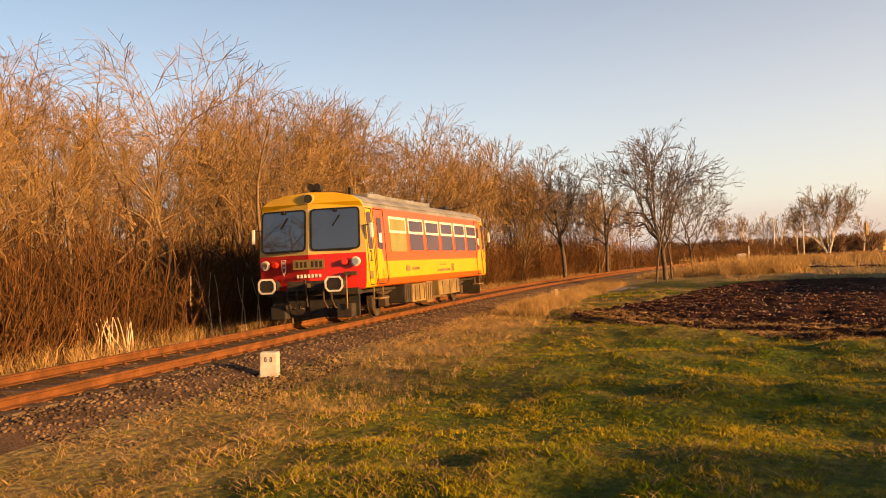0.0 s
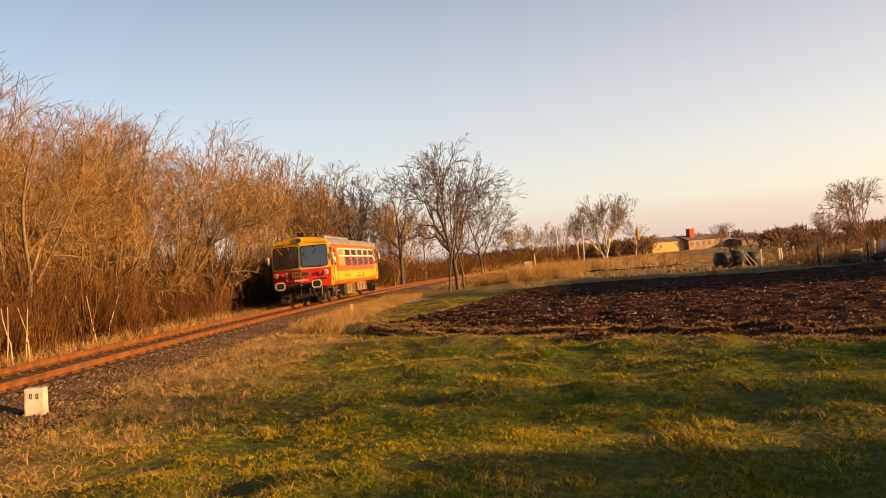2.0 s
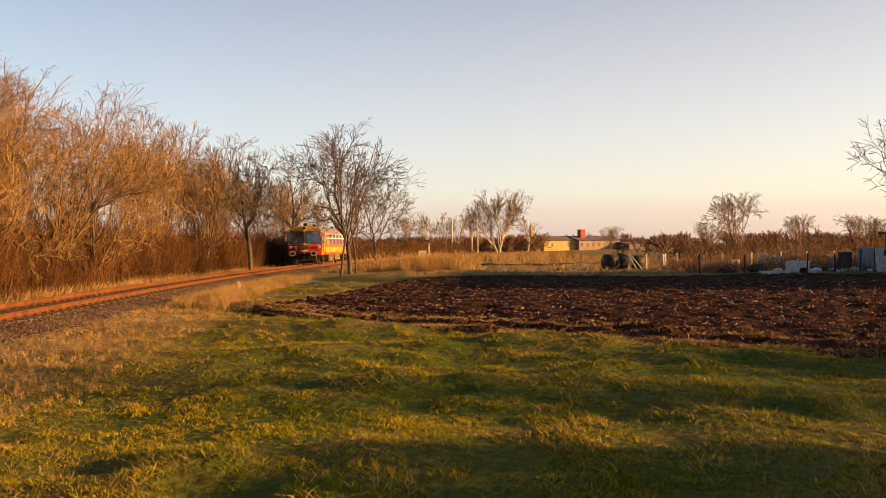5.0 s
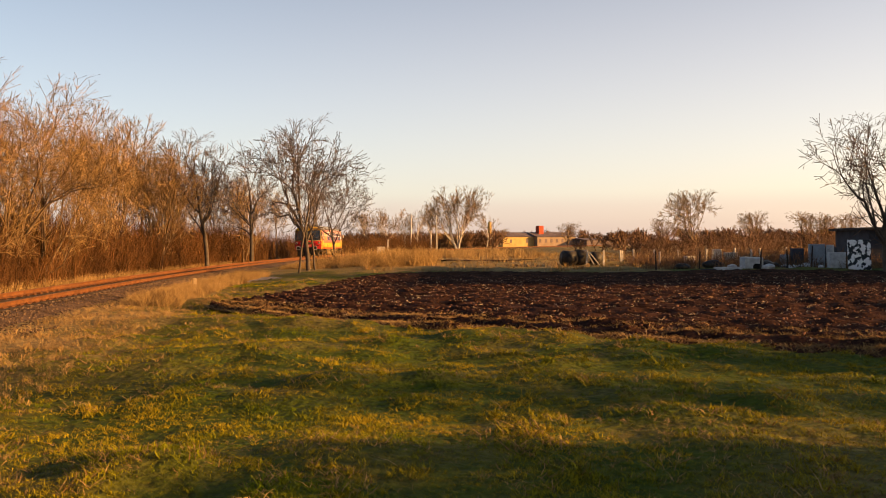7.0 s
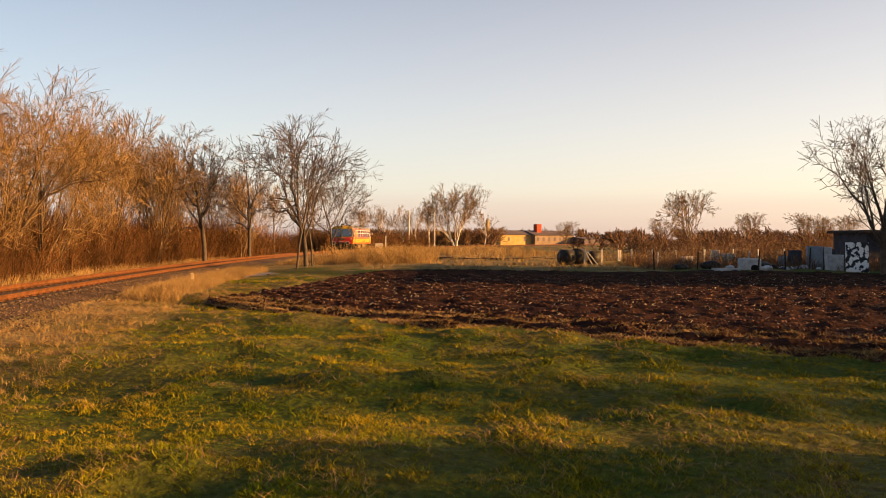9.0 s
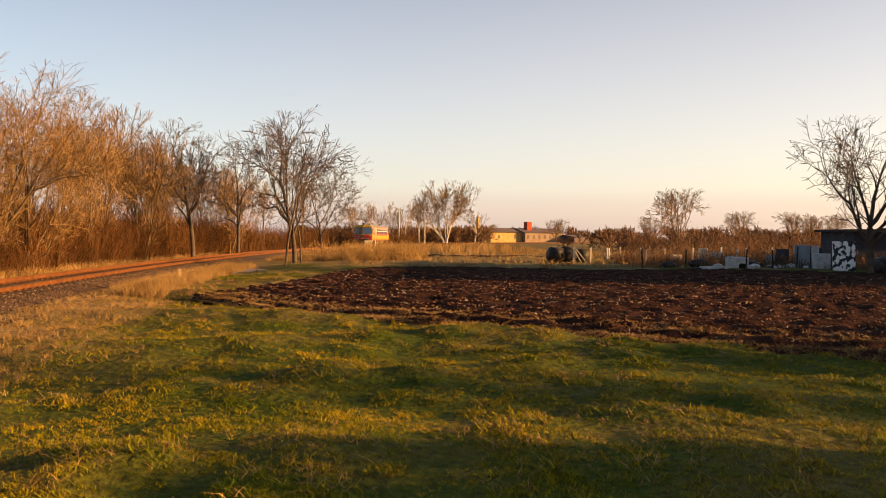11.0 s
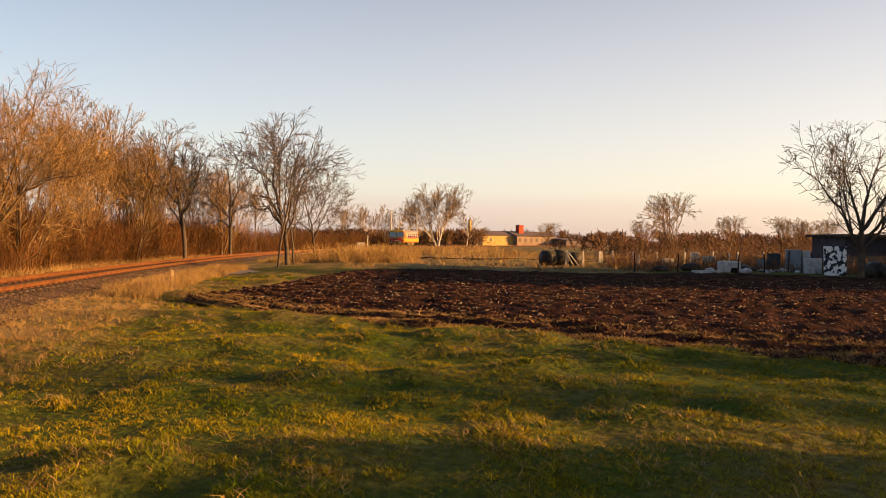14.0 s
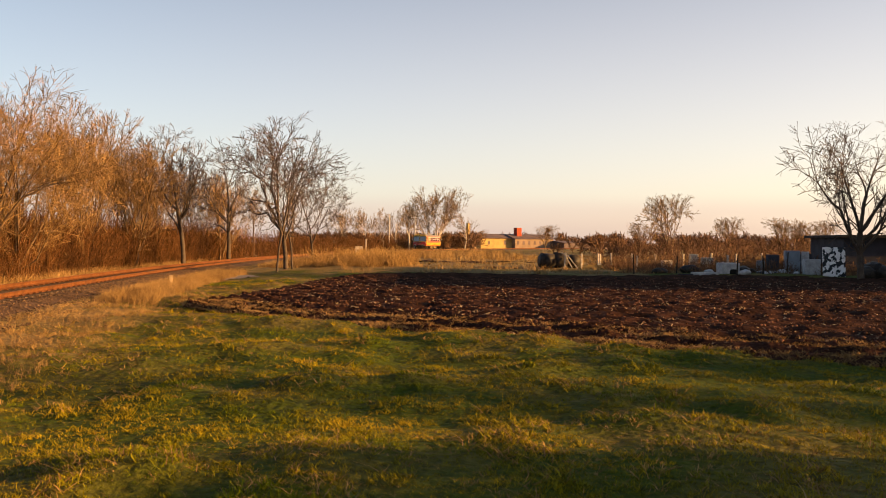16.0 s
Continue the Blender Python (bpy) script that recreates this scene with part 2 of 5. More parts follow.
def dryness(x, y):
    lat, along = lateral(x, y)
    d = np.interp(lat, [-40, -2, 3.2, 4.6, 5.8, 7.8, 60], [0.85, 0.9, 0.85, 0.68, 0.36, 0.11, 0.03])
    d = np.where(y > 57 - 0.2 * x, np.interp(y, [57, 70, 130], [0.7, 0.8, 0.75]), d)
    d = np.where((y > 30) & (x < -6.2) & (y < 62), np.maximum(d, 0.45), d)
    green = (np.hypot((x + 9.2) / 2.2, (y - 41.5) / 3.5) < 1)
    d = np.where(green, -0.2, d)
    d = np.where((x > 13) & (x < 27) & (y > 46) & (y < 60), 0.1, d)
    return d + 0.10 * bumps(x, y, 1) + 0.12 * bumps(x, y, 0)


xs = axis(-2500, -13, 13, 2500, 0.14, 1.05)
ys = axis(-300, 4, 24, 4000, 0.14, 1.045)
ground = grid_mesh("ground", xs, ys, ground_z, ground_material())
tagged(ground, "open turf, green with dry straw-coloured patches by the railway", "ground", kind="structure")
_at = ground.data.attributes.new("dry", "FLOAT", "POINT")
_co = np.empty(len(ground.data.vertices) * 3)
ground.data.vertices.foreach_get("co", _co)
_co = _co.reshape(-1, 3)
_at.data.foreach_set("value", dryness(_co[:, 0], _co[:, 1]).astype(np.float32))


def soil_z(x, y):
    """Furrows along the field's near edge, broken into clods."""
    u = (y - field_edge(x))
    furrow = np.sin(u * 5.2 + 1.2 * bumps(x, y, 1)) * np.interp(u, [0, 2.5, 6], [0.10, 0.07, 0.035])
    rough = 0.025 * bumps(x, y, 2) + 0.035 * bumps(x, y, 3)
    fade = np.clip(u / 0.5, 0, 1)
    lat, along = lateral(x, y)
    return 0.06 * bumps(x, y, 0) * np.clip((abs(lat) - 4) / 8, 0, 1) + 0.05 + fade * (0.03 + furrow + rough) - 0.06 * (1 - fade)


field = grid_mesh("ploughed_field", np.arange(-9, 34, 0.14), np.concatenate([np.arange(7, 40, 0.14), np.arange(40, 56, 0.3)]), soil_z, M_SOIL, in_field, smooth=False)
tagged(field, "dark brown ploughed field with broken furrows and clods", "field", kind="structure")


# ---- railway ----
def extrude_profile(name, prof, s0, s1, step, mat, lat0=0.0, parent=None, closed=True, smooth=False):
    ss = np.arange(s0, s1 + 1e-6, step)
    k = len(prof)
    v, f = [], []
    for s in ss:
        for a, z in prof:
            x, y, h = line(s, lat0 + a)
            v.append((x, y, z))
    n = len(ss)
    for i in range(n - 1):
        for j in range(k if closed else k - 1):
            j2 = (j + 1) % k
            f.append((i * k + j, i * k + j2, (i + 1) * k + j2, (i + 1) * k + j))
    return mesh_ob(name, np.array(v), f, mat, parent, smooth=smooth)


ballast = extrude_profile("ballast", [(-2.7, -0.05), (-2.1, 0.12), (-1.55, 0.235), (-0.5, 0.245), (0.5, 0.245), (1.55, 0.235), (2.1, 0.12), (3.0, -0.05)], -60, 400, 1.0, M_GRAVEL, closed=False)
tagged(ballast, "grey-brown crushed stone bed under the railway track", "ballast", kind="structure")
railway = tagged(empty("railway_track"), "rusty single railway track curving through dry grass", "railway track")
RAILP = [(-0.075, -0.16), (0.075, -0.16), (0.075, -0.145), (0.012, -0.125), (0.012, -0.045), (0.036, -0.035), (0.036, -0.006), (0.028, 0.0), (-0.028, 0.0), (-0.036, -0.006), (-0.036, -0.035), (-0.012, -0.045), (-0.012, -0.125), (-0.075, -0.145)]
CANT = 0.02
for lat in (-GAUGE / 2, GAUGE / 2):
    z0 = RAIL_Z - (CANT if lat > 0 else -CANT)
    extrude_profile("rail", [(a, z + z0) for a, z in RAILP], -60, 400, 0.5, M_RUST, lat, railway)
    extrude_profile("running_surface", [(-0.024, z0 + 0.003), (0.024, z0 + 0.003)], -60, 400, 0.5, M_RAILTOP, lat, railway, closed=False)
# ---- bare trees ----
def tubes(pts, radii, k):
    """Tapered tubes through rows of points (count, n, 3), as vertex and face arrays."""
    c, n, _ = pts.shape
    d = np.gradient(pts, axis=1)
    d /= np.linalg.norm(d, axis=2)[..., None] + 1e-9
    ref = np.where(abs(d[..., 2:3]) > 0.9, np.array([1.0, 0, 0]), np.array([0, 0, 1.0]))
    u = np.cross(d, ref)
    u /= np.linalg.norm(u, axis=2)[..., None] + 1e-9
    w = np.cross(d, u)
    a = np.arange(k) * 2 * np.pi / k
    v = pts[:, :, None] + radii[:, :, None, None] * (u[:, :, None] * np.cos(a)[:, None] + w[:, :, None] * np.sin(a)[:, None])
    i = (np.arange(n - 1)[:, None] * k + np.arange(k)[None]).ravel()
    j = (np.arange(n - 1)[:, None] * k + (np.arange(k)[None] + 1) % k).ravel()
    f = np.stack([i, j, j + k, i + k], 1)
    return v.reshape(-1, 3), (f[None] + (np.arange(c) * n * k)[:, None, None]).reshape(-1, 4)


def tube(pts, radii, k, off):
    """One tapered tube."""
    v, f = tubes(np.asarray(pts, float)[None], np.asarray(radii, float)[None], k)
    return v, f + off


class Tubes:
    """Gathers tubes and turns all of one length and roundness into arrays at once."""

    def __init__(self):
        self.rows = collections.defaultdict(lambda: ([], []))

    def add(self, pts, radii, k):
        p, r = self.rows[len(pts), k]
        p.append(pts)
        r.append(radii)

    def arrays(self):
        V, F, n = [], [], 0
        for (_, k), (p, r) in self.rows.items():
            v, f = tubes(np.array(p, float), np.array(r, float), k)
            V.append(v)
            F.append(f + n)
            n += len(v)
        return np.concatenate(V), np.concatenate(F)


def bent(rng, d, degrees):
    """Direction d turned by an angle to a random side."""
    x, y, z = rng.gauss(0, 1), rng.gauss(0, 1), rng.gauss(0, 1)
    sx, sy, sz = d[1] * z - d[2] * y, d[2] * x - d[0] * z, d[0] * y - d[1] * x
    k = math.sin(radians(degrees)) / (math.sqrt(sx * sx + sy * sy + sz * sz) + 1e-9)
    c = math.cos(radians(degrees))
    return (d[0] * c + sx * k, d[1] * c + sy * k, d[2] * c + sz * k)


def fork(rng, wood, twig, p, d, length, r, level, P):
    """A limb that divides at its end, with short side shoots along it."""
    segs = (5, 4, 3, 2, 2, 1, 1)[min(level, 6)]
    pts, rr = [tuple(p)], [r]
    x, y, z = d
    wd = P["wander"] * (0.4 if level == 0 else 1.0)
    rise = P["up"] * (level > 0) - P["droop"] * max(0, level - 2)
    lean = P["lean"] * (level > 1)
    r1 = max(P["rmin"], r * (0.80 if level == 0 else 0.68))
    step = length / segs
    for i in range(segs):
        x, y, z = x + rng.gauss(0, wd) + lean, y + rng.gauss(0, wd), z + rng.gauss(0, wd) + rise
        k = 1 / math.sqrt(x * x + y * y + z * z)
        x, y, z = x * k, y * k, z * k
        q = pts[-1]
        pts.append((q[0] + x * step, q[1] + y * step, q[2] + z * step))
        rr.append(r + (r1 - r) * (i + 1) / segs)
    d = (x, y, z)
    (wood if level <= P["split"] else twig).add(pts, rr, 7 if level == 0 else 5 if level < 3 else 3)
    if level >= P["levels"]:
        return
    count = P["limbs"] if level == 0 else (2 if rng.random() < P["pair"] else 3)
    for c in range(count):
        ang = rng.uniform(*P["lead"]) if c == 0 else rng.uniform(*P["angle"])
        k = rng.uniform(*P["ratio"]) * (1.0 if c == 0 else 0.9)
        at = len(pts) - 1 if (c == 0 or level) else max(2, len(pts) - 1 - c % 3)
        fork(rng, wood, twig, pts[at], bent(rng, d, ang), length * k if level else P["reach"] * k, max(P["rmin"], rr[at] * (0.78 if c == 0 else 0.6)), level + 1, P)
    if level:
        for c in range(P["shoots"] if level < P["levels"] - 1 else 1):
            i, f = rng.randrange(segs), rng.random()
            base = tuple(pts[i][a] * (1 - f) + pts[i + 1][a] * f for a in range(3))
            fork(rng, wood, twig, base, bent(rng, d, rng.uniform(35, 70)), length * rng.uniform(0.3, 0.6), max(P["rmin"], rr[i] * 0.35), max(level + 2, P["levels"] - 1), P)


FORK = dict(wander=0.11, up=0.05, droop=0.0, lean=0.0, rmin=0.007, split=2, levels=6, limbs=4, pair=0.55, lead=(6, 20), angle=(24, 48), ratio=(0.70, 0.88), reach=2.6, shoots=2)


def fork_tree(name, seed, height, r, trunk, bark, twigs, label, category="tree", stems=1, wide=1.0, **kw):
    """A bare tree whose trunk divides again and again into a spreading crown."""
    P = dict(FORK, **kw)
    rng = random.Random(seed)
    wood, twig = Tubes(), Tubes()
    for s in range(stems):
        a = rng.uniform(0, 6.28) + 6.28 * s / stems
        tilt = 0.03 if stems == 1 else rng.uniform(0.08, 0.30)
        q = 0.22 * (stems > 1)
        fork(rng, wood, twig, (q * math.cos(a), q * math.sin(a), -0.15), (tilt * math.cos(a), tilt * math.sin(a), 1), trunk * (1 if stems == 1 else rng.uniform(0.7, 1.2)), r, 0, P)
    t = empty(name)
    wv, wf = wood.arrays()
    tv, tf = twig.arrays()
    top = max(wv[:, 2].max(), tv[:, 2].max()) - trunk
    k = (height - trunk) / top
    for v in (wv, tv):
        over = np.clip(v[:, 2] - trunk, 0, None)
        v[:, 2] = np.minimum(v[:, 2], trunk) + (1 - (1 - np.minimum(over / top, 1)) ** 1.5) * (height - trunk)
        v[:, :2] *= (1 + (wide * k - 1) * np.clip(over / (0.25 * height), 0, 1))[:, None]
    mesh_ob("trunk", wv, wf, bark, t, smooth=True)
    mesh_ob("crown", tv, tf, twigs, t)
    tagged(t, label, category)
    return t


def put(ob, x, y, turn, size=1.0, group=None, label=None, first=[set()]):
    z = float(ground_z(np.array([x]), np.array([y]))[0])
    m = pose(x, y, z, 0, 0, turn) @ Matrix.Scale(size, 4)
    if ob.name not in first[0]:
        first[0].add(ob.name)
        ob.matrix_basis = m
        t = ob
    else:
        t = copy_thing(ob, m)
        t.matrix_basis = m
    if group:
        t["group"] = group
    if label:
        t["label"] = label
    return t


WOODS = "trees of the trackside wood"
wood_a = [fork_tree("bare_tree", 11 + i, 11.0, 0.14, (3.6, 1.6, 3.0, 1.4, 4.0)[i], M_BARK, M_TWIG, "leafless brown deciduous tree with a spreading crown in the trackside wood", stems=(1, 2, 1, 2, 1)[i], limbs=(5, 4, 5, 3, 4)[i], reach=2.4, shoots=3, rmin=0.0062, wander=0.11, up=0.02, angle=(28, 56), wide=(1.0, 0.95, 1.1, 0.95, 1.0)[i]) for i in range(5)]
rng = np.random.default_rng(21)
dense_a = [fork_tree("bare_tree", 23 + i, 11.2, 0.12, (2.0, 1.4, 2.6)[i], M_BARK, M_TWIG, "leafless tree with a dense golden-brown twiggy crown", stems=(2, 3, 2)[i], limbs=(4, 3, 4)[i], reach=2.1, shoots=4, rmin=0.0075, wander=0.12, up=0.035, pair=0.45, angle=(26, 56), wide=0.82) for i in range(3)]
# wood beside the line: rows of trees behind one another
n = 0
for row, (off, step, hs, s1) in enumerate(((-6.0, 4.4, 0.84, 27), (-9.5, 4.4, 0.94, 28), (-14.0, 4.8, 1.0, 27), (-20.0, 6.0, 1.0, 22), (-27.0, 7.5, 1.05, 8))):
    s = -16.0
    while s < s1:
        x, y, h = line(s + rng.uniform(-1, 1), off + rng.uniform(-1.6, 1.6))
        tall = float(np.interp(s, [-14, -4, 4, 10, 18, 32], [0.60, 0.70, 0.88, 0.95, 1.02, 1.04]))
        put((wood_a[n % 5] if s < 7 else dense_a[n % 3]), x, y, rng.uniform(0, 360), hs * tall * rng.uniform(0.88, 1.08), WOODS)
        n += 1
        s += step * rng.uniform(0.8, 1.2) * (1.0 if s < 12 else 0.62)

# sparser trees farther along the line
far_a = [fork_tree("bare_tree", 31 + i, 10.0, 0.11, (2.5, 4.0)[i], M_BARK, M_TWIG, "slender leafless tree beside the railway", stems=(2, 1)[i], limbs=4, reach=2.0, rmin=0.010, up=0.05, wide=0.75, shoots=3) for i in range(2)]
for i, (x, y, size) in enumerate(((-23.5, 58, 1.08), (-22.5, 63.5, 1.0), (-27, 68, 1.05), (-24.5, 74, 0.95), (-29, 80, 1.0), (-33, 62, 1.1), (-24, 88, 0.95), (-25, 98, 0.95), (-31, 92, 1.0), (-24, 112, 0.95), (-30, 120, 1.0), (-22, 130, 0.9), (-21.5, 53, 1.0), (-25, 56, 1.1), (-21, 60, 0.9), (-26.5, 62, 1.05), (-22, 69, 0.9), (-27.5, 74, 1.0), (-21.5, 85, 0.85), (-28, 98, 1.0))):
    put(far_a[i % 2], x, y, 77 * i, size, WOODS)
dark = [fork_tree("bare_tree", 41 + i, 10.8, 0.17, (4.4, 4.6)[i], M_DARKBARK, M_DARKTWIG, "sturdy dark leafless tree with a spreading crown behind the track", limbs=6, reach=1.9, rmin=0.011, up=0.02, wide=0.85, shoots=3, pair=0.4, angle=(28, 54)) for i in range(2)]
put(dark[0], -19.2, 65.5, 20, 1.0, WOODS)
put(dark[1], -19.5, 80.5, 130, 1.0, WOODS)

# a clump between field and track
CLUMP = "clump of trees between field and track"
oak = [fork_tree("bare_tree", 51 + i, h, r, tr, M_DARKBARK, M_DARKTWIG, lab, limbs=li, reach=re_, lead=(8, 22), angle=(30, 58), up=0.03, droop=0.012, lean=0.05, rmin=0.010, wide=wd, levels=lv, shoots=3, pair=0.5, wander=0.10)
       for i, (h, r, tr, li, re_, wd, lv, lab) in enumerate(((11.0, 0.17, 3.4, 8, 2.3, 1.0, 6, "dark leafless tree with wind-swept branches on the field's edge"),
                                                             (7.2, 0.08, 4.4, 3, 1.3, 0.6, 5, "thin leafless tree on the field's edge"),
                                                             (8.8, 0.10, 3.0, 6, 2.3, 1.0, 6, "dark leafless tree with drooping branches on the field's edge")))]
put(oak[0], -11.0, 62.0, 0, 1.0, CLUMP)
put(oak[1], -11.0, 58.5, 0, 1.0, CLUMP)
put(oak[1], -10.6, 62.4, 140, 0.9, CLUMP)
put(oak[2], -11.3, 77.0, 0, 1.05, CLUMP)

# birches in the distance
birch = [fork_tree("birch_tree", 61 + i, 17.5, 0.30, (2.2, 6.0)[i], M_PALEBARK, M_TWIG, "pale-trunked leafless birch far across the meadow", stems=(4, 1)[i], limbs=(3, 5)[i], reach=(5.0, 3.6)[i], rmin=0.026, up=0.04, angle=(22, 44), shoots=(4, 3)[i], wide=(0.95, 0.7)[i]) for i in range(2)]
for i, (x, y, size) in enumerate(((-2.0, 232, 0.98), (-9, 236, 0.8), (-13, 250, 0.72), (-19, 255, 0.7), (-25, 262, 0.72), (-31, 268, 0.7), (6, 245, 0.6), (-22, 245, 0.62), (-28, 250, 0.66), (-16, 240, 0.55))):
    put(birch[0 if i == 0 else 1], x, y, 50 * i, size, "birches far off")

# trees by the yard and on the horizon
walnut = fork_tree("walnut_tree", 71, 9.0, 0.20, 2.9, M_DARKBARK, M_DARKTWIG, "leafless spreading walnut tree in the yard beside the shed", limbs=7, reach=2.5, lead=(10, 25), angle=(32, 60), rmin=0.010, up=0.05, wide=0.95, shoots=4, pair=0.4)
put(walnut, 23.4, 49.5, 0)
round_a = fork_tree("bare_tree", 75, 9.6, 0.2, 1.8, M_BARK, M_TWIG, "round-crowned leafless tree beyond the yard", limbs=6, reach=3.0, angle=(25, 52), rmin=0.020, wide=1.1, shoots=3)
put(round_a, 37.5, 146, 0, 1.1, "trees beyond the yard")
for i, (x, y, size) in enumerate(((52, 160, 0.75), (58, 150, 0.7), (47, 210, 0.75), (66, 165, 0.7), (30, 260, 0.8), (12, 300, 0.7), (74, 170, 0.75))):
    put(round_a, x, y, 60 * i, size, "trees beyond the yard")


# ---- thickets: far too many stems to count ----
def shrub_arrays(seed, height, stems, twigs, spread, r=0.010, fan=0.22):
    rg = np.random.default_rng(seed)
    T = Tubes()
    for s in range(stems):
        a, q = rg.uniform(0, 6.28), rg.uniform(0, spread)
        p = np.array([q * math.cos(a), q * math.sin(a), -0.1])
        d = np.array([rg.normal(0, fan), rg.normal(0, fan), 1.0])
        L = height * rg.uniform(0.45, 1.0)
        pts = [p]
        for k in range(3):
            d = d + rg.normal(0, 0.14, 3)
            d /= np.linalg.norm(d)
            pts.append(pts[-1] + d * L / 3)
        T.add(pts, np.array([1.5, 1.1, 0.8, 0.4]) * r, 3)
        for t in range(twigs):
            q = rg.uniform(0.6, 2.9)
            i = int(q)
            b = pts[i] * (1 - q + i) + pts[i + 1] * (q - i)
            e = d + rg.normal(0, 0.55, 3)
            e /= np.linalg.norm(e)
            T.add([b, b + e * L * rg.uniform(0.12, 0.3)], np.array([0.7, 0.35]) * r, 3)
    return T.arrays()


def scatter(name, variants, places, mat, label, category):
    """Many turned and scaled copies of a few shapes, in one mesh."""
    V, F, n = [], [], 0
    for i, (x, y, z, a, k) in enumerate(places):
        v, f = variants[i % len(variants)]
        c, s = math.cos(a) * k, math.sin(a) * k
        V.append(np.stack([v[:, 0] * c - v[:, 1] * s + x, v[:, 0] * s + v[:, 1] * c + y, v[:, 2] * k + z], 1))
        F.append(f + n)
        n += len(v)
    V, F = np.concatenate(V), np.concatenate(F)
    me = bpy.data.meshes.new(name)
    me.vertices.add(len(V))
    me.vertices.foreach_set("co", V.astype(np.float32).ravel())
    k = F.shape[1]
    me.loops.add(F.size)
    me.loops.foreach_set("vertex_index", F.astype(np.int32).ravel())
    me.polygons.add(len(F))
    me.polygons.foreach_set("loop_start", np.arange(0, F.size, k, dtype=np.int32))
    me.update(calc_edges=True)
    me.materials.append(mat)
    ob = new(name, me)
    return tagged(ob, label, category, kind="stuff")


def spots(count, s0, s1, l0, l1, k0, k1, seed):
    rg = np.random.default_rng(seed)
    s, l = rg.uniform(s0, s1, count), rg.uniform(l0, l1, count)
    x, y, _ = line(s, 0)
    h = np.interp(s, _S, _H)
    x, y = x + l * np.cos(h), y - l * np.sin(h)
    z = ground_z(x, y)
    return list(zip(x, y, z, rg.uniform(0, 6.28, count), rg.uniform(k0, k1, count)))


shrubs = [shrub_arrays(80 + i, 3.4, 20, 3, 0.8, 0.017) for i in range(4)]
scatter("thicket", shrubs, spots(560, -18, 60, -8.5, -4.2, 0.5, 1.25, 91) + spots(330, -16, 62, -5.6, -3.8, 0.35, 0.85, 97) + spots(170, 60, 190, -9, -4.6, 0.7, 1.25, 92) + spots(190, 26, 80, -8.5, -4.0, 0.8, 1.3, 96), M_BRUSH, "dense leafless brown brushwood along the railway", "thicket")
wide = [shrub_arrays(180 + i, 3.6, 18, 4, 0.8, 0.014, 0.42) for i in range(3)]
scatter("thicket", wide, spots(120, -18, 60, -12, -7, 0.7, 1.2, 93), M_BRUSH, "tall leafless undergrowth beneath the trackside wood", "thicket")
deep = [shrub_arrays(240 + i, 3.8, 20, 2, 1.6, 0.024) for i in range(3)]
scatter("undergrowth", deep, spots(330, -30, 45, -38, -8, 0.9, 1.45, 94) + spots(190, 45, 200, -34, -8, 0.8, 1.2, 95), M_BRUSH, "dense brown undergrowth deep in the trackside wood", "thicket")
rg = np.random.default_rng(5)
_far = [(x, y, 0, rg.uniform(0, 6.28), k) for x, y, k in [(rg.uniform(22, 120), rg.uniform(110, 190), rg.uniform(0.5, 1.25)) for i in range(150)]]
_far += [(x, y, 0, rg.uniform(0, 6.28), k) for x, y, k in [(rg.uniform(-45, 8), rg.uniform(236, 300), rg.uniform(0.9, 1.7)) for i in range(110)]]
_far += [(x, y, 0, rg.uniform(0, 6.28), k) for x, y, k in [(rg.uniform(-50, 260), rg.uniform(345, 470), rg.uniform(1.2, 2.3)) for i in range(160)]]


def bush_arrays(seed, height, wide):
    """A rounded leafless bush, as one shape to scatter."""
    rg_ = random.Random(seed)
    W, T = Tubes(), Tubes()
    P = dict(FORK, rmin=0.042, split=0, levels=3, limbs=4, reach=1.3, shoots=0, up=0.05, pair=0.8, angle=(25, 55))
    for k in range(4):
        a = rg_.uniform(0, 6.28)
        fork(rg_, W, T, (0.5 * math.cos(a), 0.5 * math.sin(a), -0.1), (0.4 * math.cos(a), 0.4 * math.sin(a), 1), 0.8, 0.05, 0, P)
    wv, wf = W.arrays()
    tv, tf = T.arrays()
    v = np.concatenate([wv, tv])
    return v * np.array([wide, wide, 1]) * height / v[:, 2].max(), np.concatenate([wf, tf + len(wv)])


farshrub = [bush_arrays(280 + i, 3.4, 1.2) for i in range(4)]
scatter("far_scrub", farshrub, _far, M_FARBRUSH, "brown leafless scrub on the horizon beyond the meadow", "scrub")
# ---- railcar ----
def paint(name, base, rough=0.35):
    return material(name, base, rough, [c * 0.86 for c in base], 1.3, 0.14, 45, 0.05, spec=0.5)


M_YEL = paint("yellow_paint", (0.50, 0.275, 0.010))
M_CREAM = paint("cream_paint", (0.46, 0.31, 0.09))
M_RED = paint("red_paint", (0.42, 0.016, 0.010))
M_ORANGE = paint("orange_paint", (0.43, 0.070, 0.006))
M_ROOF = material("grey_roof", (0.19, 0.185, 0.18), 0.6, (0.12, 0.115, 0.11), 1.5, 0.3, 30, 0.2)
M_BLACK = material("black_grime", (0.022, 0.019, 0.016), 0.7, (0.04, 0.03, 0.022), 4, 0.5, 40, 0.3)
M_RUBBER = material("black_rubber", (0.015, 0.014, 0.013), 0.6)
M_UNDER = material("dusty_steel", (0.065, 0.042, 0.026), 0.75, (0.032, 0.022, 0.014), 3, 0.5, 40, 0.3)
M_TAN = material("dusty_box", (0.20, 0.135, 0.055), 0.65, (0.10, 0.065, 0.03), 2, 0.4, 40, 0.2)
